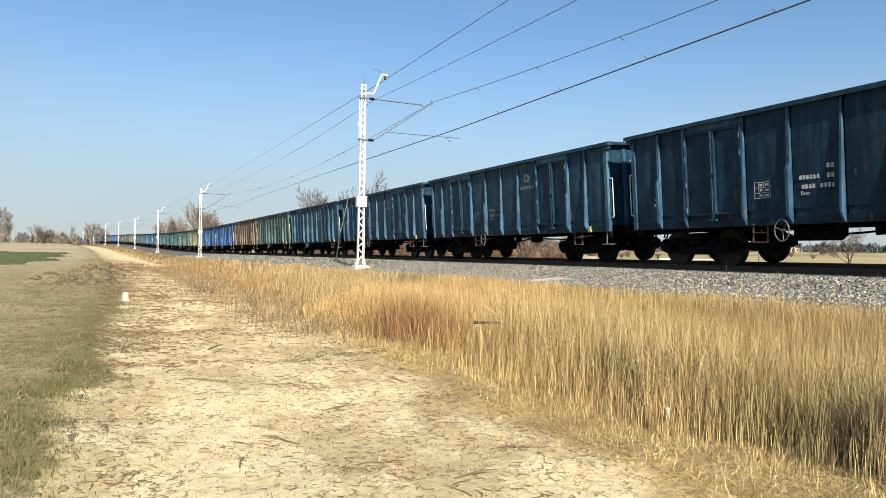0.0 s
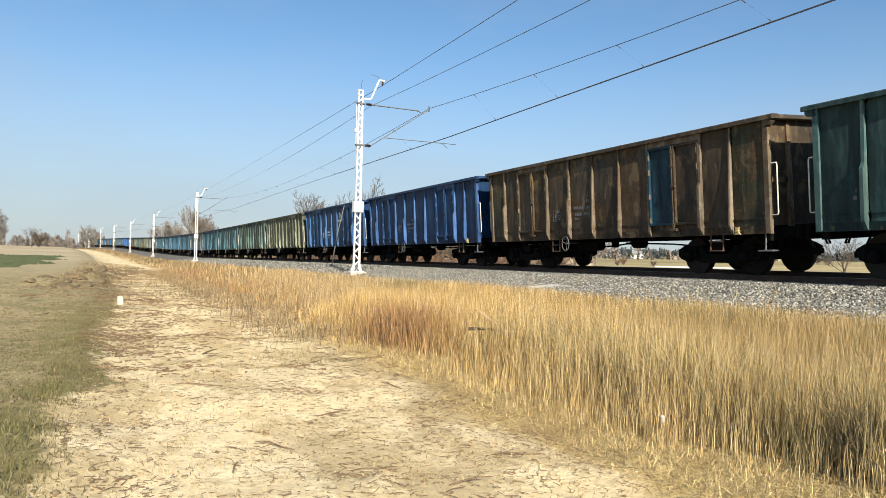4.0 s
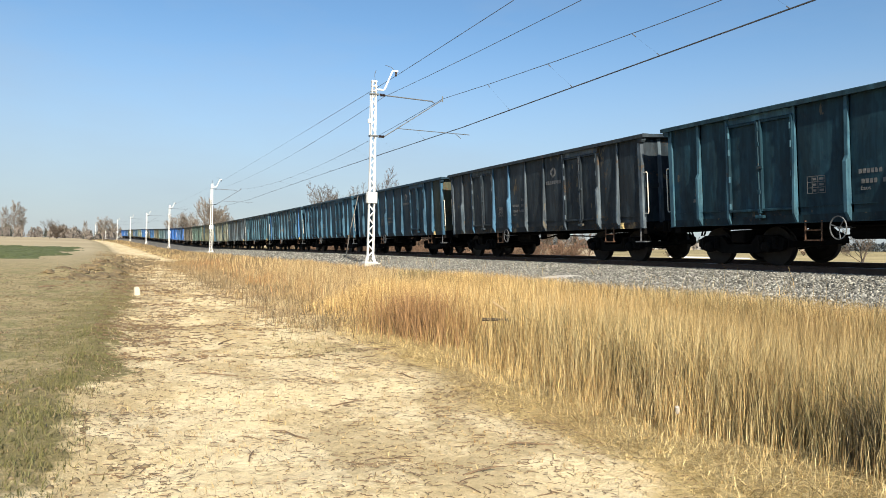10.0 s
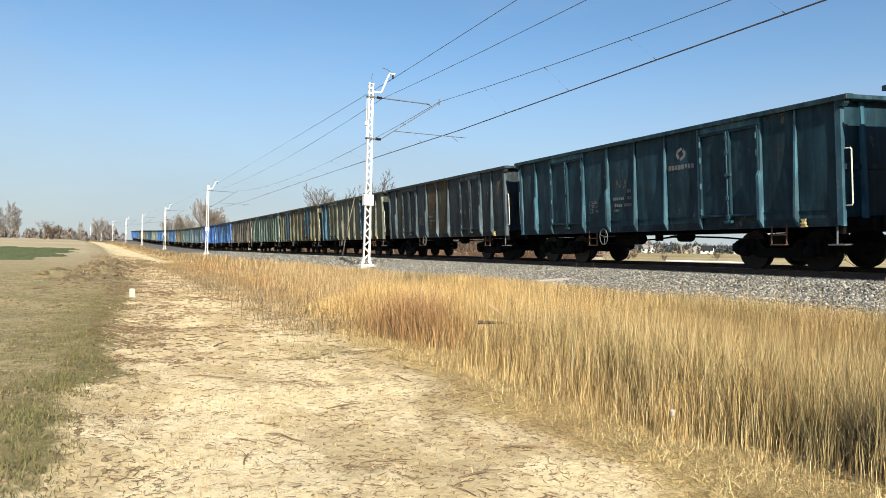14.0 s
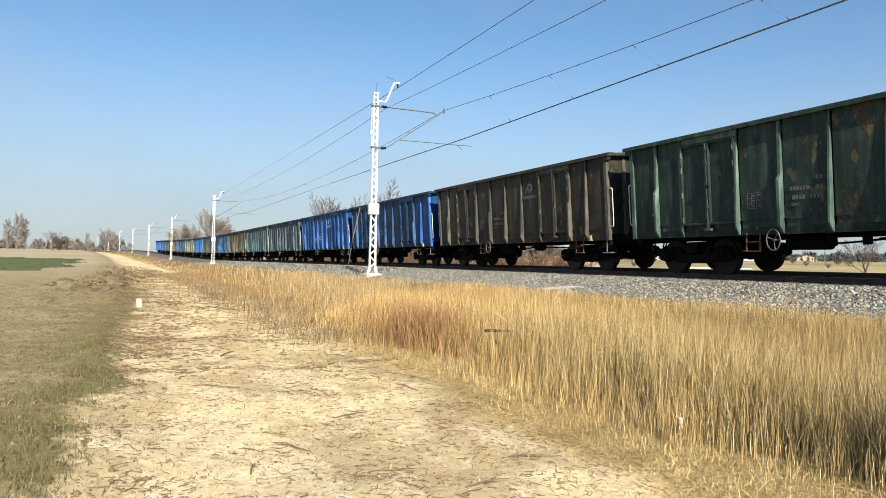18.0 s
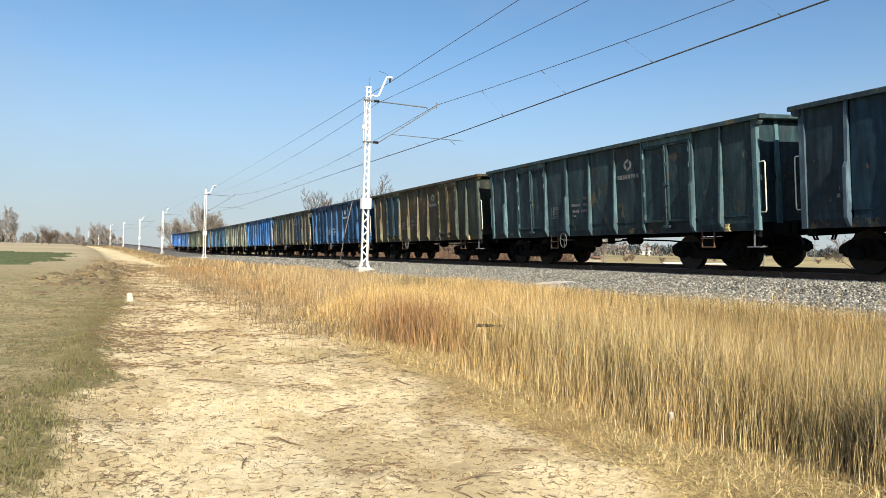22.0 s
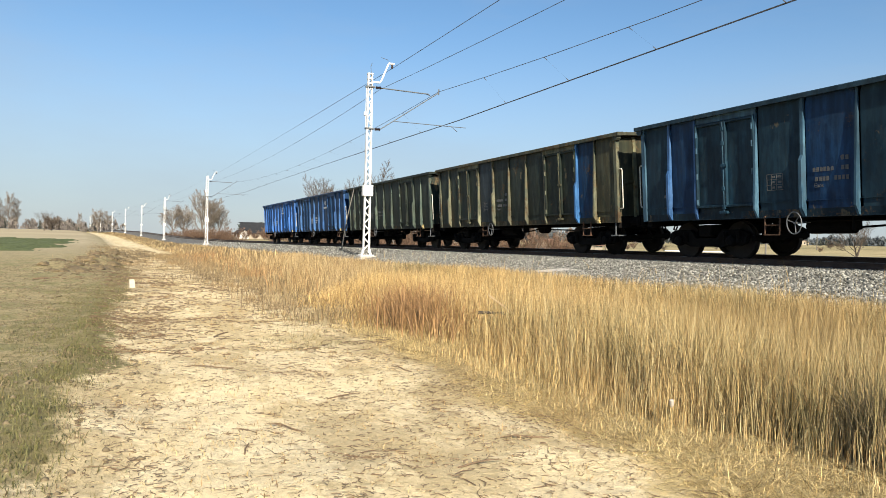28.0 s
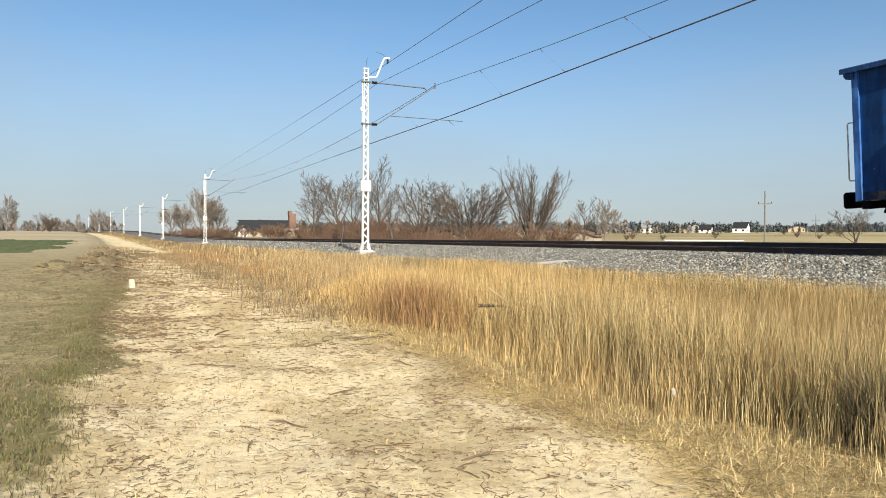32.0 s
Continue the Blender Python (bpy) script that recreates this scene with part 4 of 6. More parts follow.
        for y in (-0.9, 0.9):
            p.lathe([(0, 0.14), (sgn * 0.13, 0.13), (sgn * 0.16, 0.08)], "x", (sgn * 1.05, y, 0.46), 12)
            for d in (-0.21, 0.21):
                p.lathe([(0.42, 0.075), (0.5, 0.075), (0.505, 0.06), (0.56, 0.075), (0.565, 0.06), (0.63, 0.075), (0.70, 0.075)], "z", (sgn * 1.08, y + d, 0), 8)
        k["frame_" + name] = p.data("side_frame", GRIME)
    p = Mesh()
    p.box(-1.1, 1.1, -0.22, 0.22, 0.56, 0.86, 0.03)
    k["bolster"] = p.data("bolster", GRIME)
    p = Mesh()
    p.box(-0.95, 0.95, -0.05, 0.05, 0.44, 0.58, 0.01)
    k["headstock"] = p.data("headstock", GRIME)
    p = Mesh()
    p.prism([(-0.05, 0.3), (0.05, 0.3), (0.09, 0.46), (0.05, 0.62), (-0.05, 0.62)], "x", -0.14, 0.14)
    k["brake_block"] = p.data("brake_block", GRIME)
    p = Mesh()
    for sgn in (-1, 1):
        prof = [(-0.065, 0.46), (-0.05, 0.46), (0.055, 0.452), (0.062, 0.488), (0.085, 0.485), (0.09, 0.42), (0.03, 0.38), (0.015, 0.2), (0.09, 0.13), (0.09, 0.08), (-0.09, 0.08), (-0.09, 0.13),
                (-0.035, 0.2), (-0.02, 0.38), (-0.065, 0.42), (-0.065, 0.46)]
        p.lathe([(-sgn * a, r) for a, r in prof], "x", (sgn * 0.755, 0, 0), 28)
    p.lathe([(-1.05, 0.065), (-0.66, 0.07), (-0.6, 0.08), (0.6, 0.08), (0.66, 0.07), (1.05, 0.065)], "x", (0, 0, 0), 10)
    for a in (0.4, 1.97, 3.54, 5.11):
        p.box(-0.79, -0.775, -0.035, 0.035, 0.22, 0.32, m=Matrix.Rotation(a, 4, "X"))
    k["wheelset"] = p.data("wheelset", WHEEL_STEEL)
    # heaped load, two shapes
    for name, peak, seed in (("low", 0.02, 3), ("high", 0.15, 8)):
        nx_, ny_ = 11, 70
        lr = random.Random(seed)
        ph = [lr.uniform(0, 6.28) for _ in range(4)]
        v, q = [], []
        for j in range(ny_):
            for i in range(nx_):
                fx, fy = i / (nx_ - 1), j / (ny_ - 1)
                x, y = (fx - 0.5) * 2.6, (fy - 0.5) * 12.5
                edge = min(1, fx * 4, (1 - fx) * 4) * min(1, fy * 10, (1 - fy) * 10)
                heap = 0.5 + 0.35 * math.sin(y * 0.9 + ph[0]) + 0.25 * math.sin(y * 2.1 + ph[1])
                v.append((x, y, RIM - 0.22 + edge * (0.12 + peak * heap) + lr.uniform(-0.035, 0.035) * edge))
        for j in range(ny_ - 1):
            for i in range(nx_ - 1):
                q.append((j * nx_ + i, j * nx_ + i + 1, (j + 1) * nx_ + i + 1, (j + 1) * nx_ + i))
        p = Mesh()
        p.add(v, q)
        k["load_" + name] = p.data("coal_load", COAL)
    # emblem of two hooked arrows, and bars for the name below it
    p = Mesh()
    for s in (1, -1):
        p.prism([(s * -0.02, s * 0.16), (s * 0.13, s * 0.09), (s * 0.16, s * -0.02), (s * 0.10, s * -0.12), (s * 0.05, s * -0.05), (s * 0.09, s * 0.0), (s * 0.07, s * 0.05), (s * -0.05, s * 0.10)],
                "x", -0.004, 0.0)
    k["emblem"] = p.data("emblem", LETTER)
    p = Mesh()
    x = -0.42
    for i in range(8):
        wd = 0.075 if i % 3 else 0.09
        p.box(-0.004, 0.0, x, x + wd, -0.36, -0.25)
        x += wd + 0.028
    k["name_bars"] = p.data("name_bars", LETTER)
    p = Mesh()
    for i in range(2):
        p.box(-0.004, 0, -0.42 + i * 0.095, -0.35 + i * 0.095, 0.0, 0.09)
    k["code_bars"] = p.data("code_bars", LETTER)
    p = Mesh()
    for i in range(8):
        y0 = -0.42 + i * 0.087 + (0.10 if i > 3 else 0)
        p.box(-0.004, 0, y0, y0 + 0.062, 0.0, 0.09)
    k["number_bars"] = p.data("number_bars", LETTER)
    p = Mesh()
    for i in range(6):
        p.box(-0.004, 0, -0.08 + i * 0.085, -0.02 + i * 0.085, 0.0, 0.09)
    k["owner_bars"] = p.data("owner_bars", LETTER)
    p = Mesh()
    for z in (0.0, 0.12, 0.24, 0.36):
        p.box(-0.004, 0, -0.22, 0.22, z, z + 0.012)
    for y in (-0.22, -0.05, 0.09, 0.21):
        p.box(-0.004, 0, y, y + 0.012, 0.0, 0.372)
    for z in (0.04, 0.16, 0.28):
        p.box(-0.004, 0, -0.18, -0.08, z, z + 0.05)
        p.box(-0.004, 0, 0.0, 0.07, z, z + 0.05)
    k["data_grid"] = p.data("data_panel", LETTER)
    p = Mesh()
    for z, n in ((1.05, 5), (0.9, 4), (0.62, 3), (0.28, 4), (0.12, 5)):
        for i in range(n):
            p.box(-0.004, 0, -0.3 + i * 0.11, -0.22 + i * 0.11, z, z + 0.08)
    k["notices"] = p.data("notice_bars", LETTER)
    for word, size in (("RIV  MC", 0.12), ("Eaos", 0.12), ("UIC", 0.12)):
        k[word] = text_mesh(word, size, LETTER)
    p = Mesh()
    p.prism([(-0.1, 0), (0.1, 0), (0, 0.17)], "y", -0.004, 0.0)
    k["triangle"] = p.data("warning_mark", YELLOW)
    return k


KIT = wagon_meshes()
FLIP = pose(0, 0, 0, 0, 0, 180)


def gondola():
    w = thing("gondola_wagon", "", "freight wagon")

    def put(name, key, m=None, label="", parent=None):
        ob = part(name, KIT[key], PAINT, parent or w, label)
        if m is not None:
            ob.matrix_basis = m
        return ob

    for turn in (Matrix(), FLIP):
        for a, b in BAYS:
            key = "panel_long" if b - a > 1.1 else ("panel_end" if abs(a) > 5.4 or abs(b) > 5.4 else "panel_short")
            put("wall_panel", key, turn @ pose(-WALL_X, (a + b) / 2, 0))
        for y in STAKES:
            put("stake", "stake_" + ("stepped" if y in (-4.40, 1.25, 5.35) else "post" if y in (-2.50, 4.40) else "plain"), turn @ pose(-WALL_X, y, 0))
        for a, b in DOORS:
            put("door_leaf", "door", turn @ pose(-WALL_X, (a + b) / 2, 0))
        for y in (-3.45, 3.45):
            put("door_threshold", "door_threshold", turn @ pose(-WALL_X, y, 0))
            put("door_lintel", "door_lintel", turn @ pose(-WALL_X, y, 0))
            put("locking_bar", "lock", turn @ pose(-WALL_X, y, 0))
            for d in (-0.9, 0.9):
                for z in (1.45, 2.1, 2.75, 3.15) if turn is not FLIP else ():
                    put("hinge", "hinge", turn @ pose(-WALL_X, y + d * 0.98, z))
        put("side_sill", "sill", turn)
        put("top_rim", "rim_side", turn)
        for y in (-4.85, 2.1):
            put("step", "step", turn @ pose(0, y, 0), "rusty foot step")
        put("handwheel", "handwheel", turn @ pose(0, 1.45, 0), "steel brake handwheel")
        put("rope_hook", "rope_hook", turn @ pose(0, -5.55, 0), "yellow rope hook")
        for y in (-HALF, HALF):
            put("grab_rail", "grab", turn @ pose(0.02, y, 0) @ (Matrix() if y < 0 else Matrix.Diagonal((1, -1, 1, 1))), "pale yellowed grab rail")
        put("end_wall", "end_plate", turn @ pose(0, -HALF + 0.02, 0))
        for x in (-0.75, 0.75):
            put("end_post", "end_post", turn @ pose(x, -HALF + 0.02, 0))
        put("top_rim", "rim_end", turn @ pose(0, -HALF, 0))
        for s in (-1, 1):
            ob = put("corner_post", "corner", turn @ pose(0, -HALF + 0.02, 0) @ Matrix.Diagonal((-s, 1, 1, 1)))
        for x in (-0.875, 0.875):
            put("buffer", "buffer", turn @ pose(x, -HALF + 0.02, 0), "black rectangular buffer")
        put("screw_coupling", "coupling", turn @ pose(0, -HALF + 0.02, 0))
        put("brake_hose", "hose", turn @ pose(0, -HALF + 0.02, 0), "black rubber brake hose")
        put("shunter_step", "shunter_step", turn @ pose(0, -HALF + 0.38, 0))
    put("floor_plate", "floor")
    put("underframe", "underframe")
    put("air_tank", "tank")
    put("brake_cylinder", "cylinder")
    put("brake_rigging", "rigging")
    tagged(put("data_panel", "data_grid", pose(-WALL_X - 0.042, 2.0, 1.62)), kind="stuff")
    for key, z in (("code_bars", 2.15), ("code_bars", 1.95), ("number_bars", 1.75), ("owner_bars", 1.95)):
        tagged(put("writing", key, pose(-WALL_X - 0.042, 0.62, z)), kind="stuff")
    spin = pose(0, 0, 0, 90, 0, -90)
    put("writing", "RIV  MC", pose(-WALL_X - 0.042, 0.62 + 0.10, 2.17) @ spin)
    put("writing", "Eaos", pose(-WALL_X - 0.042, 0.62 + 0.38, 1.62) @ spin)
    put("writing", "UIC", pose(-WALL_X - 0.042, -5.7, 2.35) @ spin)
    tagged(put("data_panel", "notices", pose(-WALL_X - 0.024, 5.85, 1.5)), kind="stuff")
    for y in (-4.5, 4.5):
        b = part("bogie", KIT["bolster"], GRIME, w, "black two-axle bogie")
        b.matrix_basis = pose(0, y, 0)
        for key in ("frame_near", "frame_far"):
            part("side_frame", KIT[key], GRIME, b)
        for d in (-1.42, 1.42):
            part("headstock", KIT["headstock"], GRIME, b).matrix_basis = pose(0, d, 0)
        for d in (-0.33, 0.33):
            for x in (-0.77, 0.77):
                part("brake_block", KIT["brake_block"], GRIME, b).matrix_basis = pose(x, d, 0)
        for d in (-0.9, 0.9):
            x = part("wheelset", KIT["wheelset"], WHEEL_STEEL, b, "worn steel wheelset")
            x.matrix_basis = pose(0, d, 0.46)
    return w


# paint, rust, colour of repainted pieces, share of them, heaped load, emblem, words
TONES = {
    "D": ((0.024, 0.076, 0.138), 0.30, "faded dark-blue"), "S": ((0.031, 0.100, 0.176), 0.34, "faded slate-blue"), "G": ((0.060, 0.118, 0.122), 0.28, "faded green-grey"),
    "R": ((0.150, 0.105, 0.070), 0.75, "rust-brown"), "B": ((0.022, 0.090, 0.225), 0.25, "faded blue"), "V": ((0.014, 0.105, 0.36), 0.10, "bright blue"), "U": ((0.020, 0.115, 0.30), 0.15, "clear blue"),
    "O": ((0.118, 0.108, 0.066), 0.62, "rusty olive"), "L": ((0.155, 0.165, 0.118), 0.5, "pale olive-grey"), "T": ((0.032, 0.092, 0.140), 0.28, "dark teal"), "F": ((0.070, 0.106, 0.092), 0.45, "dull green-grey"),
    "K": ((0.060, 0.080, 0.100), 0.42, "sooty grey-blue"), "Y": ((0.060, 0.108, 0.135), 0.45, "grimy slate-grey"), "N": ((0.056, 0.070, 0.055), 0.42, "sooty green"), "P": ((0.105, 0.092, 0.056), 0.72, "patchy brown-green"), "E": ((0.042, 0.098, 0.122), 0.25, "dull teal"), "M": ((0.084, 0.078, 0.060), 0.5, "sooty brown"),
}
ORDER = "DSSSGRBBLFETKDSTTKLOFMBVYYOBMULTONBV"
# repainted pieces: wagon, tone, which parts, share of them
PATCHES = {0: ("B", ("stake",), 0.2), 5: ("O", ("wall_panel",), 0.25), 9: ("G", ("wall_panel", "stake"), 0.15), 12: ("S", ("stake",), 0.4), 13: ("L", ("end_wall",), 1.0), 15: ("U", ("stake", "corner_post"), 0.25),
           17: ("P", ("wall_panel",), 0.35), 24: ("T", ("wall_panel", "door_leaf"), 0.3), 30: ("B", ("wall_panel",), 0.3), 31: ("B", ("wall_panel", "stake"), 0.22), 33: ("S", ("stake",), 0.1)}
# single repainted bays: wagon, parts, from and to along the body, tone
BAY_PAINT = ((18, ("wall_panel", "stake", "corner_post", "end_wall"), 4.3, 7, "T"), (18, ("door_leaf",), -3.5, -2.4, "S"), (32, ("wall_panel", "door_leaf"), -4.5, 7, "N"), (28, ("door_leaf",), 2.4, 4.5, "D"), (19, ("door_leaf", "door_lintel"), -7, 7, "S"), (19, ("wall_panel",), -7, 7, "P"), (22, ("wall_panel", "stake", "corner_post", "end_wall", "end_post"), -7, -4.45, "V"),
             (22, ("door_leaf",), -4.5, -3.5, "D"), (28, ("door_leaf",), -4.5, -2.4, "B"), (32, ("wall_panel",), -5.36, -4.3, "B"), (32, ("stake",), -4.5, -4.3, "U"), (32, ("wall_panel",), 1.2, 2.6, "K"),
             (5, ("door_leaf",), -3.5, -2.4, "T"), (26, ("wall_panel", "stake", "corner_post"), -7, -2.4, "N"), (26, ("door_leaf",), 2.4, 4.5, "T"), (26, ("wall_panel",), -2.4, 2.6, "P"), (26, ("end_wall",), -7, 7, "N"), (13, ("wall_panel",), -6.4, -5.3, "N"), (8, ("wall_panel",), -6.4, -5.3, "O"))
HEAPED = {9, 10, 11, 12, 13, 14, 15, 17, 24, 30, 33, 34, 35}
EMBLEM = {1, 2, 3, 4, 7, 11, 12, 13, 15, 16, 21, 23, 24, 25, 26, 27, 28, 29, 31, 34, 35}
PAINTED = ("wall_panel", "stake", "door_leaf", "door_threshold", "door_lintel", "locking_bar", "hinge", "side_sill", "top_rim", "end_wall", "end_post", "corner_post")

pattern = gondola()
train = []
for n in range(WAGONS):
    base, rust, word = TONES[ORDER[n]]
    other, which, share = PATCHES.get(n, ("S", (), 0.0))
    rr = random.Random(100 + n)
    centre = FIRST_FRONT + HALF + PITCH * n
    w = pattern if n == WAGONS - 1 else copy_thing(pattern, on_track(centre))
    w.matrix_world = on_track(centre)
    tagged(w, word + " steel open coal wagon rolling on the rails", "freight wagon", "wagons of the coal train")
    ld = part("coal_load", KIT["load_high" if n in HEAPED else "load_low"], COAL, w, "dark heaped coal")
    if n in (1, 4, 14, 27):
        tr = part("warning_mark", KIT["triangle"], YELLOW, w, "yellow warning triangle")
        tr.matrix_basis = pose(-0.4, -HALF - 0.0, 3.1)
    if n in EMBLEM:
        em = part("emblem", KIT["emblem"], LETTER, w, "faded white company mark")
        em.matrix_basis = pose(-WALL_X - 0.042, -1.85, 3.0) @ Matrix.Diagonal((1, 1.1, 1.1, 1))
        nb_ = tagged(part("writing", KIT["name_bars"], LETTER, w), kind="stuff")
        nb_.matrix_basis = em.matrix_basis
    fresh = 0.5 if n in (0, 7, 23, 27, 34, 35) else rr.uniform(0.07, 0.16)
    for ob in w.children:
        if ob.name.split(".")[0] in ("writing", "data_panel", "emblem"):
            g = fresh * (1.2 if ob.name.startswith("emblem") and fresh < 0.5 else 1.0)
            ob.color = (g, g * 1.03, g * 1.05, 1)
    drift = [rr.uniform(0.95, 1.05) for _ in range(3)]
    for ob in w.children:
        if ob.name.split(".")[0] in PAINTED:
            plain_name = ob.name.split(".")[0]
            if plain_name in which and rr.random() < share:
                c, a = TONES[other][0], TONES[other][1]
            else:
                c, a = base, rust
            if ob.matrix_basis.translation.x < 0.1 or plain_name in ("end_wall", "end_post", "corner_post"):
                at = ob.matrix_basis.translation.y
                for who, names, lo, hi, tone in BAY_PAINT:
                    if who == n and plain_name in names and lo < at < hi:
                        c, a = TONES[tone][0], TONES[tone][1]
            # side light put into the paint: plates darkened as shaded, stakes kept bright
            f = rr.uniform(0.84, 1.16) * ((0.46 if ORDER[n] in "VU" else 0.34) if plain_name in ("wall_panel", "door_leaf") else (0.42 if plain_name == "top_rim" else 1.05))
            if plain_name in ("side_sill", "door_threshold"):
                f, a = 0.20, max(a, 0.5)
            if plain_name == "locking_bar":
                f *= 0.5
            # end wall paint darkened to stand for the shade between wagons
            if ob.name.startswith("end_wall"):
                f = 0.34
            if plain_name in ("stake", "corner_post", "hinge", "door_lintel", "top_rim"):
                grey = sum(c) / 3 * 1.1
                c = tuple(0.84 * q + 0.16 * grey for q in c)
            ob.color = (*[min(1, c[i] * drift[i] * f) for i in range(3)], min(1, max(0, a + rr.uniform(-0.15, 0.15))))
    train.append((w, centre))


# ---- grass ----
def blades(name, label, material, x, y, height, width, lean, seed, curl=0.25):
    """Many thin blades in one object; x, y are places in the world."""
    r = np.random.RandomState(seed)
    n = len(x)
    z = np.array([0.0] * n)
    q = x - bend(y)
    z = profile(q, y) + bumps(q, y) * np.clip((9.5 - q) / 2, 0, 1) - 0.02
    a = r.uniform(0, 2 * np.pi, n)
    wx, wy = np.cos(a) * width / 2, np.sin(a) * width / 2
    b = r.uniform(0, 2 * np.pi, n)
    l = lean * height * np.abs(r.normal(0, 1, n))
    lx, ly = np.cos(b) * l, np.sin(b) * l
    base = np.stack([x, y, z], -1)
    up = np.stack([lx * 0.35 + r.normal(0, 0.035, n) * height, ly * 0.35 + r.normal(0, 0.035, n) * height, height * 0.55], -1)
    tip = np.stack([lx * (1 + curl), ly * (1 + curl), height * np.clip(1 - 0.5 * (l / height) ** 2, 0.3, 1)], -1)
    side = np.stack([wx, wy, np.zeros(n)], -1)
    v = np.stack([base - side, base + side, base + up + side * 0.8, base + up - side * 0.8, base + tip], 1).reshape(-1, 3)
    k = np.arange(n)[:, None, None] * 5
    f = np.array([(0, 1, 2), (0, 2, 3), (3, 2, 4)])[None] + k
    return tagged(new(name, fast_mesh(name, v, f.reshape(-1, 3), material)), label, "grass", kind="stuff")


def scatter(n, x0, x1, y0, y1, seed, clump=0.0, size=0.12):
    r = np.random.RandomState(seed)
    x, y = r.uniform(x0, x1, n), r.uniform(y0, y1, n)
    if clump:
        m = int(n * clump)
        c = r.randint(0, max(1, n // 22), m)
        cx, cy = r.uniform(x0, x1, n // 22 + 1), r.uniform(y0, y1, n // 22 + 1)
        x[:m], y[:m] = cx[c] + r.normal(0, size, m), cy[c] + r.normal(0, size, m)
    return x + bend(y), y


def verge(n, y0, y1, seed, hmin, hmax, w, lean=0.16, x0=3.9, x1=9.6):
    x, y = scatter(n, x0, x1, y0, y1, seed, 0.5, 0.16)
    r = np.random.RandomState(seed + 1)
    q = x - bend(y)
    brink = reed_edge(y) + 0.16 * np.sin(y * 1.3) + 0.12 * np.sin(y * 3.1 + 1)
    edge = np.clip((q - brink) / np.interp(y, [0, 9, 20, 60], [0.7, 0.9, 2.0, 3.0]), 0.0, 1)
    # the crowns stay level while the bank rises beneath them
    room = np.interp(q, [3.5, 5.0, 7.0, 8.8, 9.6], [0.95, 1.05, 0.98, 0.62, 0.25])
    uneven = 1 + 0.10 * np.sin(1.9 * q + 0.7 * y) * np.sin(1.3 * y + 0.5) + 0.06 * np.sin(5.1 * y + 2 * q)
    h = hmin + (hmax - hmin) * r.uniform(0, 1, n) ** 0.8
    h = h * (0.16 + 0.84 * edge) * room * uneven
    keep = (r.uniform(0, 1, n) < 0.25 + 0.75 * edge) & (q > brink - 0.3)
    return x[keep], y[keep], h[keep], r.uniform(0.5, 1.25, n)[keep] * w


for y0, y1, n, w, seed in ((1.5, 9, 72000, 0.0054, 21), (9, 20, 76000, 0.0078, 22), (20, 42, 64000, 0.012, 23), (42, 110, 26000, 0.038, 24), (110, 330, 9000, 0.12, 25)):
    x, y, h, ww = verge(n, y0, y1, seed, 0.30 if y0 < 9 else 0.18, 1.06, w)
    pick = np.random.RandomState(seed + 70).uniform(0, 1, len(x))
    loose = pick < np.interp(y, [0, 12, 25, 60, 110], [0.30, 0.4, 0.55, 0.7, 0.9])
    pale = ~loose & (pick > np.interp(y, [0, 6, 9, 14, 20], [0.40, 0.45, 0.62, 0.85, 0.95]))
    gold = ~loose & ~pale
    blades("dry_grass", "tall dry straw-coloured grass on the railway verge", STRAW if y0 < 20 else DULL_STRAW, x[gold], y[gold], h[gold], ww[gold], 0.15, seed + 50)
    blades("dry_grass", "tall pale reeds on the railway verge", REED, x[pale], y[pale], h[pale], ww[pale], 0.12, seed + 55)
    blades("dry_grass", "leaning dry grass on the railway verge", STRAW if y0 < 15 else SCRUB, x[loose], y[loose], h[loose] * (1.0 if y0 < 15 else 0.8), ww[loose], 0.42, seed + 60)


# clumps of other plants on the verge
def clump(n, cx, cy, sx, sy, seed):
    r = np.random.RandomState(seed)
    x, y = r.normal(cx, sx, n), r.normal(cy, sy, n)
    return x + bend(y), y


x, y = clump(2600, 5.2, 12.7, 0.34, 0.85, 31)
blades("brown_weeds", "rust-brown dead weeds amid the straw", BROWN_WEED, x, y, np.random.RandomState(32).uniform(0.35, 1.0, len(x)), 0.010, 0.40, 33)
x, y = clump(900, 6.3, 15.6, 0.5, 1.4, 131)
blades("brown_weeds", "rust-brown dead weeds amid the straw", BROWN_WEED, x, y, np.random.RandomState(132).uniform(0.35, 0.95, len(x)), 0.011, 0.35, 133)
x, y = scatter(1500, 4.8, 8.4, 20, 70, 34, 0.8, 0.5)
blades("brown_weeds", "rust-brown dead weeds along the verge", BROWN_WEED, x, y, np.random.RandomState(35).uniform(0.3, 0.8, len(x)), 0.022, 0.2, 36)
x, y = clump(330, 5.42, 3.72, 0.11, 0.11, 37)
blades("dark_weed_tuft", "dark tuft of dead stems in the grass", BLACK_STEM, x, y, np.random.RandomState(38).uniform(0.25, 0.85, len(x)), 0.008, 0.30, 39)
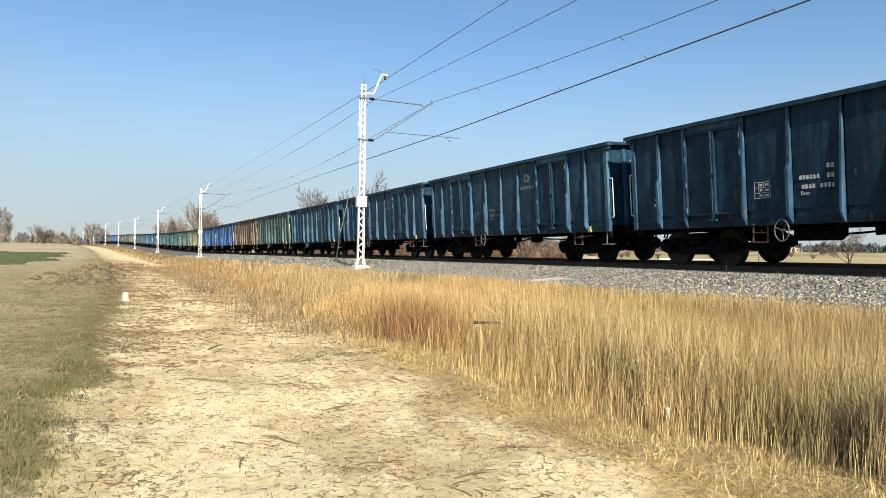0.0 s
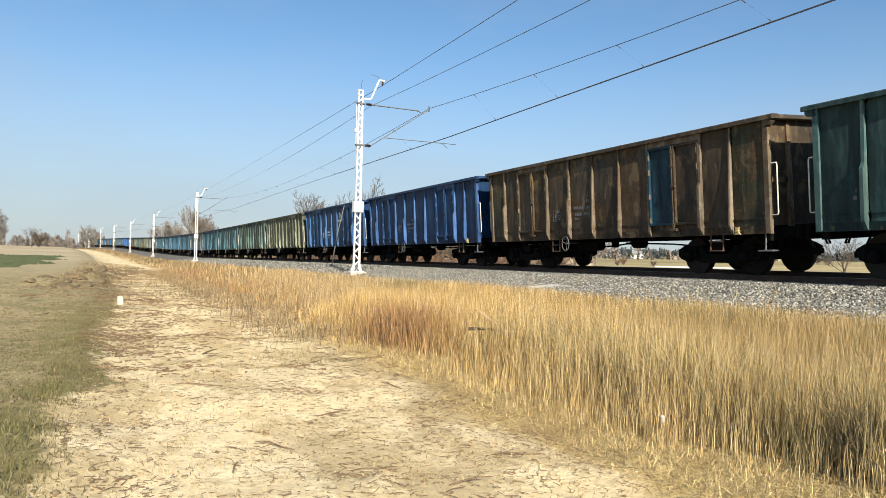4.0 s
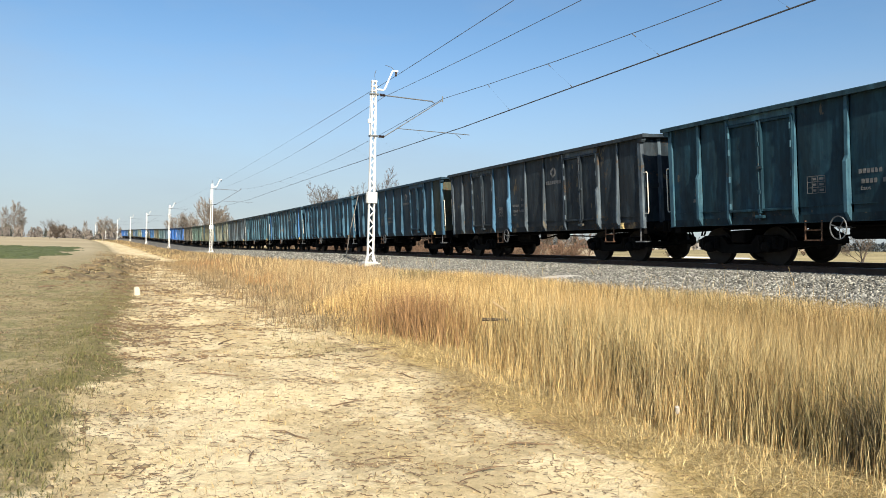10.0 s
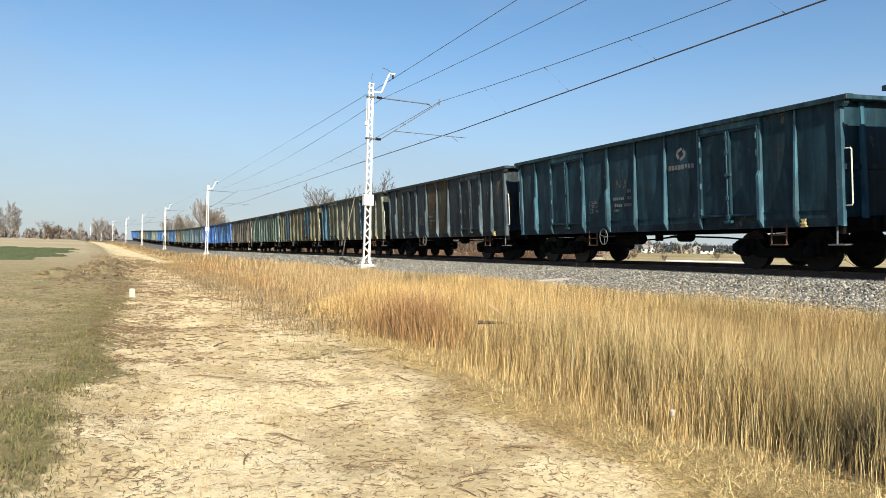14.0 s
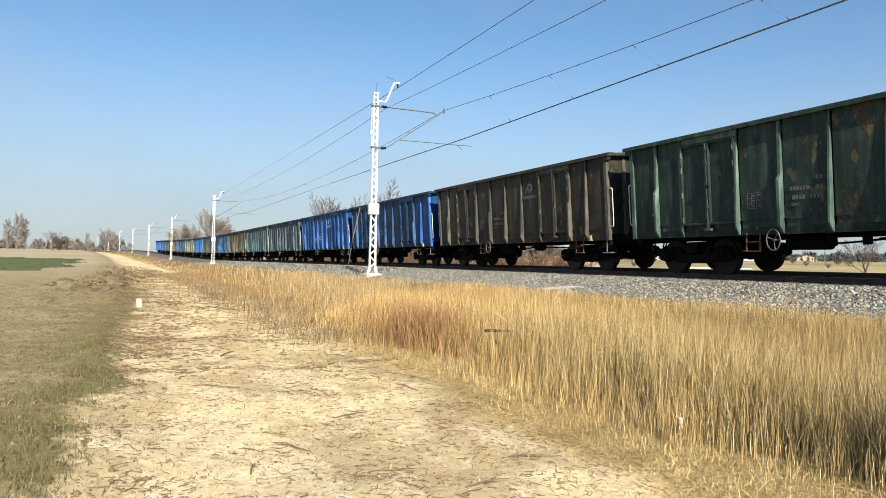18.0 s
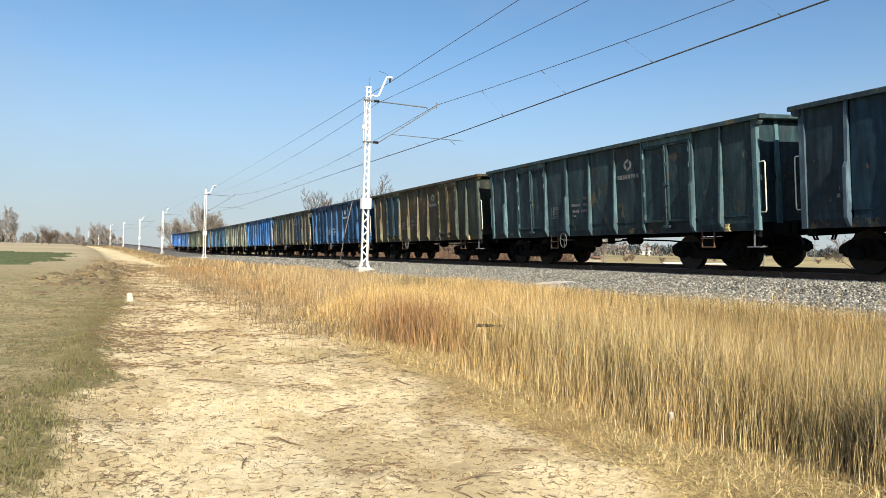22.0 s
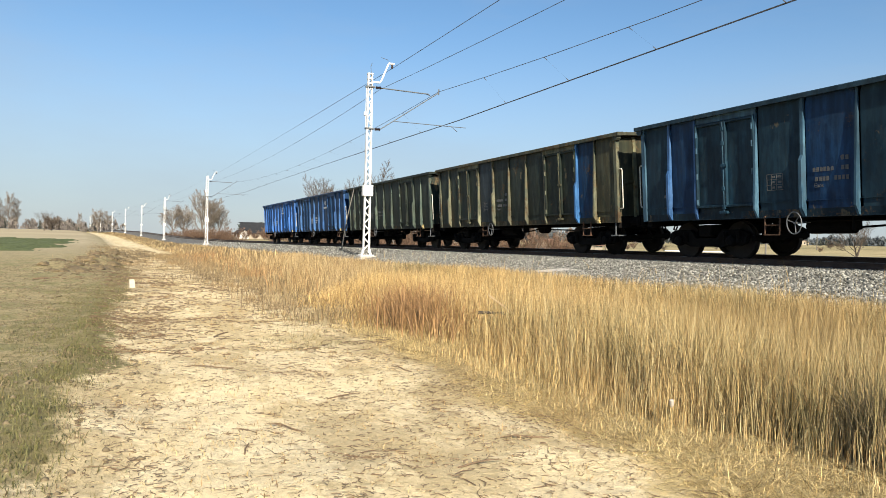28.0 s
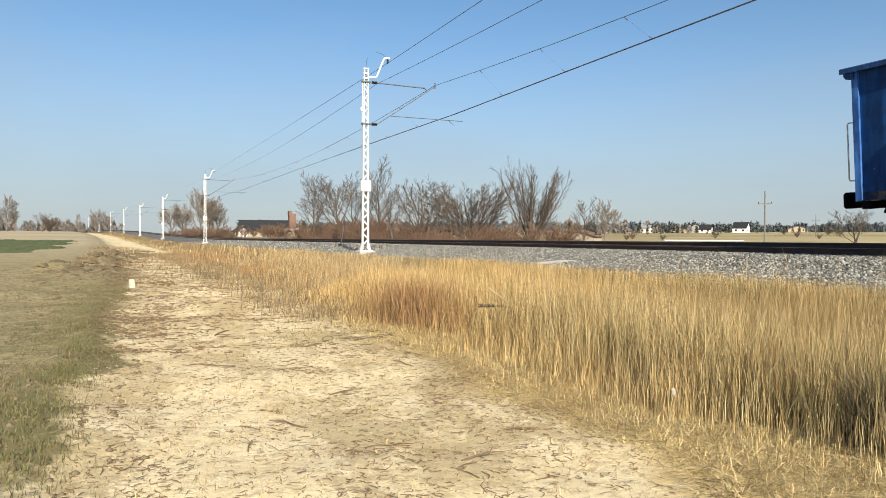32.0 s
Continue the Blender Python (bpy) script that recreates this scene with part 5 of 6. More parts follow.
# olive stems fill the grass towards the ballast
x, y = scatter(30000, 5.3, 9.6, 1.5, 10, 94, 0.6, 0.25)
blades("dull_grass", "dull olive-brown stems among the straw", OLIVE, x, y, np.random.RandomState(90).uniform(0.35, 1.0, len(x)) * np.interp(x - bend(y), [5, 7, 8.8, 9.6], [1.05, 1, 0.66, 0.3]), 0.0062, 0.2, 89)
x, y = scatter(12000, 7.6, 9.7, 9.5, 24, 194, 0.7, 0.3)
blades("dull_grass", "dull olive-brown stems among the straw", OLIVE, x, y, np.random.RandomState(190).uniform(0.3, 0.9, len(x)) * np.interp(x - bend(y), [7, 8.8, 9.7], [0.9, 0.66, 0.3]), 0.009, 0.3, 189)
x, y = scatter(110, 9.7, 11.0, 5.5, 13, 87)
blades("dry_stalks", "pale dry stalks standing before the ballast", REED, x, y, np.random.RandomState(86).uniform(0.3, 0.65, len(x)), 0.006, 0.25, 85)


def mat(n, y0, y1, inner, outer, seed, hmin, hmax, w, lean, material, label):
    """Fallen stems in the belt between the sand and the tall grass; inner and outer widen or narrow it."""
    x, y = scatter(n, 2.4, 6.4, y0, y1, seed, 0.55, 0.18)
    q = x - bend(y)
    belt = (q > sand_edge(y) + inner + 0.12 * np.sin(2.3 * y) + 0.06 * np.sin(7.1 * y)) & (q < reed_edge(y) + outer)
    x, y = x[belt], y[belt]
    return blades("fallen_straw", label, material, x, y, np.random.RandomState(seed + 1).uniform(hmin, hmax, len(x)), w, lean, seed + 2, 0.5)


mat(52000, 1.4, 9.5, -0.05, 0.5, 91, 0.02, 0.07, 0.0068, 4.5, MATTED, "matted old straw beside the sandy track")
mat(30000, 1.4, 12, 0.25, 0.8, 191, 0.04, 0.16, 0.0060, 2.9, MATTED, "tangled fallen straw at the foot of the reeds")
mat(9000, 1.4, 10, 0.5, 0.9, 291, 0.05, 0.17, 0.0052, 2.6, REED, "pale broken reeds leaning at the verge's foot")
mat(42000, 9.5, 26, -0.1, 0.6, 391, 0.03, 0.10, 0.009, 3.0, MATTED, "matted old straw farther along the track")
# trodden straw at the foot of the tall grass
x, y = scatter(12000, 2.9, 5.9, 1.6, 24, 40, 0.5, 0.2)
near = (x - bend(y)) > sand_edge(y) - 0.45 + 0.25 * np.sin(y * 1.1)
x, y = x[near], y[near]
blades("trodden_straw", "flattened straw at the edge of the track", HAY, x, y, np.random.RandomState(41).uniform(0.03, 0.07, len(x)), 0.006, 5.0, 42, 0.6)
x, y = scatter(9000, -0.2, 3.7, 26, 60, 55, 0.9, 0.35)
blades("dry_grass", "dry tufts on the farther track", SCRUB, x, y, np.random.RandomState(56).uniform(0.03, 0.14, len(x)), 0.018, 0.9, 57)
x, y = scatter(15000, 3.0, 6.2, 13, 75, 58, 0.8, 0.35)
blades("scrub_grass", "low brown scrub at the foot of the verge", SCRUB, x, y, np.random.RandomState(59).uniform(0.08, 0.42, len(x)), 0.014, 0.5, 60)
# sparse green and dry tufts on the field's edge
x, y = scatter(22000, -1.7, 0.3, 3.3, 24, 43, 0.95, 0.15)
q = x - bend(y) - field_edge(y)
x, y = x[q < 0.05], y[q < 0.05]
blades("green_grass", "sparse low green grass on the field's edge", GREEN_GRASS, x, y, np.random.RandomState(44).uniform(0.015, 0.07, len(x)), 0.008, 0.9, 45)
turf = [clump(900, cx, cy, sx, sy, 80 + i) for i, (cx, cy, sx, sy) in enumerate(((-0.35, 10.2, 0.22, 0.6), (-0.75, 6.9, 0.25, 0.5), (-0.55, 8.6, 0.2, 0.5), (-0.1, 18.6, 0.35, 1.4), (-0.6, 5.4, 0.22, 0.4),
        (-0.9, 12.6, 0.3, 1.0), (-0.3, 14.2, 0.3, 0.9), (-0.25, 23.0, 0.4, 1.6), (2.7, 11.4, 0.4, 0.7), (3.2, 14.6, 0.4, 1.2)))]
x, y = np.concatenate([p[0] for p in turf]), np.concatenate([p[1] for p in turf])
blades("turf_patches", "ragged patches of green and dry turf", GREEN_GRASS, x, y, np.random.RandomState(99).uniform(0.02, 0.10, len(x)), 0.007, 0.7, 98)
x, y = scatter(5000, -9, -0.5, 4, 45, 46, 0.9, 0.2)
blades("green_grass", "sparse grass on the tilled field", GREEN_GRASS, x, y, np.random.RandomState(47).uniform(0.02, 0.06, len(x)), 0.012, 0.6, 48)
x, y = scatter(15000, 0.0, 4.2, 3.2, 30, 49, 0.9, 0.14)
blades("dry_grass", "thin dry tufts on the sandy track", STRAW, x, y, np.random.RandomState(50).uniform(0.02, 0.09, len(x)), 0.006, 1.2, 51)
x, y = scatter(11000, -5.5, -0.3, 3.4, 24, 83, 0.97, 0.07)
blades("dry_tufts", "small dark dry tufts on the tilled field", SCRUB, x, y, np.random.RandomState(84).uniform(0.02, 0.08, len(x)), 0.009, 0.9, 82)
# single stalks standing on the ballast shoulder
x, y = scatter(130, 9.6, 13.2, 7, 34, 52)
blades("dry_stalks", "single dry stalks on the ballast shoulder", STRAW, x, y, np.random.RandomState(53).uniform(0.35, 0.75, len(x)), 0.008, 0.2, 54)


# ---- litter of the track: twigs, clods, stones ----
TWIG = plain("grey_twig", (0.165, 0.112, 0.066), 0.9, 0.0, 0.4, 20.0)
CLOD = plain("pale_sand_clod", (0.50, 0.40, 0.25), 0.95, 0.0, 0.3, 12.0, 0.5)
SOIL_CLOD = plain("soil_clod", (0.19, 0.15, 0.09), 0.95, 0.0, 0.3, 12.0, 0.5)


def twigs(name, label, n, x0, x1, y0, y1, lmin, lmax, rad, seed, heaped=0.62):
    r = random.Random(seed)
    m = Mesh()
    heaps = [(r.uniform(x0, x1), r.uniform(y0, y1), r.uniform(0.18, 0.5)) for _ in range(max(4, n // 55))]
    for _ in range(n):
        x, y = r.uniform(x0, x1), r.uniform(y0, y1)
        if r.random() < heaped:
            hx, hy, hs = r.choice(heaps)
            x, y = min(x1, max(x0, r.gauss(hx, hs))), max(y0, r.gauss(hy, hs * 0.8))
        x += float(bend(y))
        a, l = r.uniform(0, math.pi), r.uniform(lmin, lmax)
        k = r.uniform(-1.6, 1.6)
        q = rad * r.uniform(0.6, 1.4)
        pts = []
        for f in (-0.5, 0.0, 0.5):
            px, py = x + l * f * math.cos(a + k * f), y + l * f * math.sin(a + k * f)
            pts.append((px, py, land(px, py) + q * 0.8 + 0.006))
        m.tube(pts, [q, q, q * 0.5], 3, False)
    return tagged(new(name, m.data(name, TWIG)), label, "twigs", kind="stuff")


twigs("twigs", "small brown twigs and stems strewn over the sandy track", 4600, -0.3, 3.8, 3.0, 10, 0.02, 0.10, 0.0026, 61)
twigs("twigs", "bent dark twigs on the sandy track", 170, -0.1, 3.7, 3.2, 13, 0.10, 0.28, 0.0036, 63, 0.1)
twigs("twigs", "dark twigs strewn farther along the track", 4200, -0.4, 4.0, 10, 34, 0.06, 0.22, 0.0055, 62)
twigs("twigs", "dark roots and stems in the rough soil by the field", 650, -0.5, 1.1, 10.5, 19, 0.05, 0.20, 0.006, 65)


DARK_WOODY = plain("dark_wet_wood", (0.055, 0.042, 0.03), 0.9, 0.0, 0.4, 20.0)


def fallen_branch(x, y, z, length, turn, tilt, radius, label, bark=TWIG):
    b = thing("fallen_branch", label, "branch", m=pose(x, y, z, 0, tilt, turn))
    m = Mesh()
    m.tube([(-length / 2, 0, 0), (-length * 0.15, 0.03 * length, 0.01), (length * 0.2, -0.02 * length, 0.02), (length / 2, 0.02 * length, 0.0)], [radius, radius * 0.9, radius * 0.7, radius * 0.35], 6)
    part("stem", m, bark, b)
    m = Mesh()
    m.tube([(length * 0.1, 0, 0.01), (length * 0.28, 0.12 * length, 0.03), (length * 0.36, 0.2 * length, 0.03)], [radius * 0.5, radius * 0.4, radius * 0.2], 5)
    part("side_shoot", m, bark, b)
    return b


for x, y, l, a, q in ((3.12, 5.2, 0.42, 160, 0.009), (1.35, 6.3, 0.5, 120, 0.008), (2.2, 7.4, 0.45, 20, 0.008), (1.0, 9.2, 0.6, 150, 0.01), (2.6, 10.6, 0.6, 35, 0.01), (0.9, 5.6, 0.3, 75, 0.007),
                      (2.4, 4.6, 0.4, 10, 0.008), (3.3, 8.6, 0.5, 100, 0.009), (1.6, 12.8, 0.7, 60, 0.012), (0.6, 15.0, 0.8, 20, 0.013)):
    fallen_branch(x, y, land(x, y) + q * 0.7, l, a, 0, q, "thin grey fallen branch lying on the sand")
fallen_branch(5.2, 9.67, -0.88, 0.48, -25, 3, 0.028, "dark dead branch caught in the tall dry grass", DARK_WOODY)
m = Mesh()
m.box(-0.26, 0.26, -0.012, 0.012, -0.015, 0.015, 0.004)
board = thing("wood_lath", "pale broken lath leaning in the dry grass", "lath", m=pose(5.44, 9.86, -0.76, 0, 35, -30))
part("lath", m, plain("pale_wood", (0.42, 0.31, 0.18), 0.8), board)


def pebbles(name, label, material, n, x0, x1, y0, y1, smin, smax, seed, clumpy=0.0):
    r = np.random.RandomState(seed)
    x, y = r.uniform(x0, x1, n), r.uniform(y0, y1, n)
    q = x.copy()
    x = x + bend(y)
    s = smin + (smax - smin) * r.uniform(0, 1, n) ** 3
    z = profile(q, y) + bumps(q, y) * np.clip((9.5 - q) / 2, 0, 1)
    v = octa[None] * r.uniform(0.6, 1.3, (n, 6, 1)) * s[:, None, None] * np.array([1, 1, 0.6])
    a = r.uniform(0, 6.28, n)[:, None]
    v = np.stack([v[..., 0] * np.cos(a) - v[..., 1] * np.sin(a), v[..., 0] * np.sin(a) + v[..., 1] * np.cos(a), v[..., 2]], -1)
    v += np.stack([x, y, z + s * 0.2], -1)[:, None]
    f = (octf[None] + (np.arange(n) * 6)[:, None, None]).reshape(-1, 3)
    return tagged(new(name, fast_mesh(name, v.reshape(-1, 3), f, material)), label, "clods", kind="stuff")


pebbles("sand_clods", "small pale sand clods on the track", CLOD, 12000, -0.3, 3.8, 3, 22, 0.004, 0.018, 71)
pebbles("soil_clods", "grey-brown clods on the tilled field", SOIL_CLOD, 9000, -9, 0.2, 4, 40, 0.008, 0.045, 72)
pebbles("soil_clods", "clods heaped along the field's edge", SOIL_CLOD, 1800, -1.6, 0.7, 20, 60, 0.015, 0.06, 73)

# marker stone, slab, litter
m = Mesh()
m.prism([(-0.13, 0), (-0.10, 0.42), (-0.06, 0.46), (0.07, 0.46), (0.11, 0.41), (0.13, 0)], "y", -0.1, 0.1)
st = thing("boundary_stone", "short pale boundary stone leaning at the field's edge", "stone", m=pose(0.3, 24.6, land(0.3, 24.6) - 0.05, 4, -6, 15) @ Matrix.Diagonal((0.62, 0.62, 0.68, 1)))
part("stone_block", m, plain("limewashed_stone", (0.66, 0.60, 0.46), 0.9, 0.0, 0.2, 6.0, 0.4), st)
m = Mesh()
m.box(-0.55, 0.55, -0.28, 0.28, -0.06, 0.06, 0.02)
slab = thing("concrete_slab", "pale concrete slab lying at the foot of the ballast", "slab", m=pose(10.75, 16.45, -0.50, 0, -3, 20))
part("slab_block", m, CONCRETE, slab)
m = Mesh()
m.lathe([(0.0, 0.02), (0.01, 0.034), (0.09, 0.034), (0.11, 0.02), (0.125, 0.018)], "x", (0, 0, 0), 10)
can = thing("litter", "small white discarded cup caught in the grass", "litter", m=pose(4.58, 5.07, -1.2, 0, 70, 40) @ Matrix.Diagonal((0.6, 0.6, 0.6, 1)))
part("cup", m, plain("white_plastic", (0.46, 0.42, 0.37), 0.4, 0, 0.1), can)

# leaning poles beside the line
WOOD_GREY = plain("weathered_grey_wood", (0.18, 0.168, 0.15), 0.9, 0.0, 0.25, 5.0, 0.3)
m = Mesh()
m.tube([(0, 0, -0.4), (0.35, 0, 1.9), (0.78, 0, 3.9)], [0.035, 0.032, 0.025], 6)
lp = thing("leaning_pole", "thin weathered pole leaning beside the ballast", "pole", m=pose(12.05, 42.2, -0.42))
part("pole", m, WOOD_GREY, lp)
m = Mesh()
m.tube([(0, 0, -0.3), (-0.45, 0, 1.6)], [0.05, 0.045], 6)
lp = thing("leaning_post", "short wooden post leaning beyond the track", "post", m=pose(21.6, 58.0, land(21.6, 58.0) + 0.2))
part("post", m, WOOD_GREY, lp)

# ---- trees and bushes ----
def grow(seed, height, trunk_share, forks, ratios, trunk, angle, lift, low, finest):
    """A bare tree: (trunk and limbs, fine branches) as two meshes."""
    r = random.Random(seed)
    thick, fine = Mesh(), Mesh()

    def limb(p, d, length, rad, level, sway):
        steps = 5 if level < 2 else 3
        pts, radii, ways = [Vector(p)], [rad], [Vector(d)]
        for i in range(steps):
            w = (ways[-1] + Vector((r.uniform(-1, 1), r.uniform(-1, 1), r.uniform(-0.5, 0.5))) * sway + Vector((0, 0, lift if level else 0.05))).normalized()
            ways.append(w)
            pts.append(pts[-1] + w * length / steps)
            radii.append(max(finest, rad * (1 - 0.8 * (i + 1) / steps)))
        (thick if level < 2 else fine).tube(pts, radii, (7, 5, 3, 3)[level], False)
        if level >= len(forks):
            return
        n, turn = forks[level], r.uniform(0, 6.28)
        for k in range(n):
            f = low[level] + (1 - low[level]) * (k + r.uniform(0.1, 0.9)) / n
            i = min(steps - 1, int(f * steps))
            start = pts[i].lerp(pts[i + 1], f * steps - i)
            turn += 2.4 + r.uniform(-0.4, 0.4)
            w = ways[i + 1]
            a = w.cross(Vector((0.3, 0.9, 0.2))).normalized()
            b = w.cross(a)
            lean = radians(r.uniform(angle[level] * 0.65, angle[level] * 1.3))
            nd = w * math.cos(lean) + (a * math.cos(turn) + b * math.sin(turn)) * math.sin(lean)
            short = 1.0 - 0.55 * max(0.0, (f - 0.3)) if level == 0 else 1.05 - 0.5 * f
            limb(start, nd, length * ratios[level] * r.uniform(0.75, 1.2) * short, max(finest, radii[i] * 0.55), level + 1, 0.09 if level == 0 else 0.16)

    limb((0, 0, -0.2), (0, 0, 1), height * trunk_share, trunk, 0, 0.07)
    s = height / max(v[2] for v in thick.v + fine.v)
    thick.v = [(x * s, y * s, z * s) for x, y, z in thick.v]
    fine.v = [(x * s, y * s, z * s) for x, y, z in fine.v]
    return thick, fine


REDDISH = plain("brown_twigs", (0.150, 0.092, 0.060), 0.9)
TREE_KINDS = {}
for key, args in {"round": (1, 7.0, 0.36, (30, 12, 8), (1.75, 0.34, 0.5), 0.12, (56, 34, 36), 0.09, (0.12, 0.25, 0.2), 0.010),
                  "tall": (2, 9.5, 0.8, (14, 9, 7), (0.48, 0.5, 0.5), 0.14, (42, 38, 36), 0.13, (0.22, 0.25, 0.2), 0.011),
                  "forked": (3, 8.5, 0.42, (9, 10, 7), (1.2, 0.42, 0.5), 0.15, (36, 38, 36), 0.08, (0.35, 0.3, 0.2), 0.011),
                  "far_tree": (7, 8.5, 0.6, (15, 11, 10), (0.7, 0.45, 0.5), 0.15, (46, 40, 38), 0.12, (0.2, 0.25, 0.15), 0.018),
                  "broom": (11, 7.5, 0.22, (26, 12, 8), (3.4, 0.28, 0.5), 0.14, (30, 26, 30), 0.04, (0.08, 0.22, 0.2), 0.009),
                  "bush": (5, 3.0, 0.2, (22, 9, 6), (3.4, 0.34, 0.5), 0.05, (44, 34, 34), 0.09, (0.1, 0.15, 0.2), 0.008),
                  "birch": (6, 11.0, 0.9, (24, 10, 9), (0.30, 0.5, 0.5), 0.12, (42, 38, 36), 0.05, (0.25, 0.2, 0.15), 0.022)}.items():
    t1, t2 = grow(*args)
    TREE_KINDS[key] = (t1.data("trunk", PALE_HAZED_BARK if key in ("birch", "far_tree") else BARK), t2.data("crown", REDDISH if key == "bush" else PALE_HAZED_BARK if key in ("birch", "far_tree") else BARK), args[1])


def tree(kind, x, y, height, turn, label, squash=1.0):
    trunk, crown, h = TREE_KINDS[kind]
    s = height * 1.13 / h
    name = "bush" if kind == "bush" else "bare_tree"
    ob = thing(name, label, "bush" if kind == "bush" else "tree")
    ob.matrix_world = pose(x, y, land(x, y) - 0.1, 0, 0, turn) @ Matrix.Diagonal((s * squash, s * squash, s, 1))
    part("trunk", trunk, BARK, ob)
    part("crown", crown, BARK, ob)
    return ob


far_side = "leafless grey-brown tree on rough ground beyond the track"
for kind, x, y, h, a, q in (("tall", 23.2, 93.7, 9.4, 0, 0.9), ("forked", 27.1, 95.2, 9.4, 80, 0.9), ("tall", 28.1, 80.5, 10.0, 140, 0.85), ("forked", 26.0, 84.0, 7.6, 30, 0.9), ("forked", 30.2, 74.1, 7.4, 200, 0.85),
                            ("round", 31.5, 62.6, 6.5, 10, 1.05), ("broom", 32.5, 53.4, 8.0, 60, 0.66), ("far_tree", 67.7, 90.2, 6.6, 120, 0.62), ("forked", 56.2, 40.6, 3.6, 15, 1.0), ("tall", 36.9, 52.2, 4.6, 190, 0.95),
                            ("tall", 33.0, 92.0, 8.0, 250, 0.9), ("forked", 29.0, 69.0, 5.0, 33, 1.0)):
    tree(kind, x, y, h, a, far_side, q * 1.25)
rb = random.Random(12)
for i in range(84):
    y = rb.uniform(45, 112)
    x = 21.5 + rb.uniform(0, 13) + float(bend(y))
    tree("bush", x, y, rb.uniform(1.1, 2.6), rb.uniform(0, 360), "low brown leafless bush beyond the track", rb.uniform(1.0, 1.6))
for i in range(18):
    y = rb.uniform(68, 97)
    tree("bush", 25.0 + (97 - y) * 0.13 + rb.uniform(-2.5, 2.5), y, rb.uniform(2.4, 4.0), rb.uniform(0, 360), "tall brown thicket beneath the leafless trees", rb.uniform(0.9, 1.3))
for i in range(14):
    y = rb.uniform(228, 250)
    tree("bush", rb.uniform(34, 56), y, rb.uniform(2.5, 4.5), rb.uniform(0, 360), "brown leafless shrub before the farmyard", rb.uniform(1.0, 1.4))
for i in range(26):
    y = rb.uniform(150, 235)
    x = 12 + rb.uniform(-3, 8) + float(bend(y)) + (y - 150) * 0.02 + 7
    tree("bush", x, y, rb.uniform(1.5, 3.5), rb.uniform(0, 360), "brown leafless scrub beside the far curve", rb.uniform(1.0, 1.6))
for kind, x, y, h, a, q in (("far_tree", 12.6, 212, 8.2, 20, 1.1), ("far_tree", 15.5, 214, 9.0, 80, 1.1), ("far_tree", 19.3, 203, 12.5, 140, 0.9), ("far_tree", 21.8, 204, 11.0, 220, 0.95), ("far_tree", 24.5, 206, 8.6, 310, 1.0),
                            ("far_tree", -10.8, 366, 10.5, 40, 0.8), ("far_tree", -7.5, 372, 9.0, 140, 0.8), ("birch", -38.1, 302, 12.6, 30, 0.9), ("birch", -36.0, 305, 11.0, 100, 0.9), ("birch", -40.6, 300, 10.5, 170, 0.9),
                            ("forked", -27, 306, 7.0, 200, 1.0), ("round", -25.0, 310, 5.5, 250, 1.2), ("birch", -20.0, 400, 9.0, 20, 0.8)):
    tree(kind, x, y, h, a, "leafless tree standing in the distance by the fields", q)

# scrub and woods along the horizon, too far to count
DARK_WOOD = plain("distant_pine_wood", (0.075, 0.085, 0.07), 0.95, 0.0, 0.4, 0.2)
# leafless woods lightened in colour to stand for haze over the distance
HAZED_BARE_WOOD = plain("hazed_bare_wood", (0.22, 0.195, 0.175), 0.95, 0.0, 0.3, 0.2)


def woods(name, label, material, places, seed, hmin, hmax, slim, pointed, pieces=70, grain=0.08):
    """Far trees as ragged crowns of many small sprays."""
    r = np.random.RandomState(seed)
    at = np.array([(x, y, land(x, y) - 0.2) for x, y in places])
    n = len(at)
    h = r.uniform(hmin, hmax, n)[:, None] * r.uniform(0.75, 1.1, n)[:, None]
    f = r.uniform(0.03, 1.0, (n, pieces)) ** (1.15 if pointed else 0.85)
    girth = (1 - f) * 0.95 + 0.05 if pointed else np.sqrt(np.clip(1 - (2 * f - 1) ** 2, 0, 1)) * 0.9 + 0.08
    rad = h * slim * girth * np.sqrt(r.uniform(0.1, 1.0, (n, pieces)))
    a = r.uniform(0, 2 * np.pi, (n, pieces))
    c = np.stack([at[:, :1] + rad * np.cos(a), at[:, 1:2] + rad * np.sin(a), at[:, 2:] + f * h], -1).reshape(-1, 3)
    size = np.repeat(h * grain, pieces, 1).reshape(-1, 1, 1)
    tri = r.normal(0, 1, (len(c), 4, 3)) * np.array([0.75, 0.75, 0.7 if pointed else 1.5]) * size
    v = (c[:, None] + tri).reshape(-1, 3)
    k = (np.arange(len(c)) * 4)[:, None, None]
    q = (np.array([(0, 1, 2), (0, 2, 3), (0, 3, 1), (1, 2, 3)])[None] + k).reshape(-1, 3)
    return tagged(new(name, fast_mesh(name, v, q, material)), label, "woods", kind="stuff")


rw = random.Random(9)
# forest tinted grey-blue: aerial haze put into its colour
woods("distant_woods", "belt of forest along the horizon, tinted grey-blue for haze", plain("hazed_grey_forest", (0.095, 0.112, 0.125), 0.95, 0.0, 0.25, 0.05),
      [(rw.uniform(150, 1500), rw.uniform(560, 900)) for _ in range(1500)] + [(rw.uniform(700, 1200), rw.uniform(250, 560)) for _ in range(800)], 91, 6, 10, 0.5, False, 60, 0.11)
woods("distant_woods", "brown leafless trees along the field horizon, paled for haze", HAZED_BARE_WOOD,
      [(rw.uniform(-300, 0), rw.uniform(400, 520)) for _ in range(330)] + [(rw.uniform(60, 330), rw.uniform(300, 420)) for _ in range(70)], 92, 2.5, 7.5, 0.36, False)
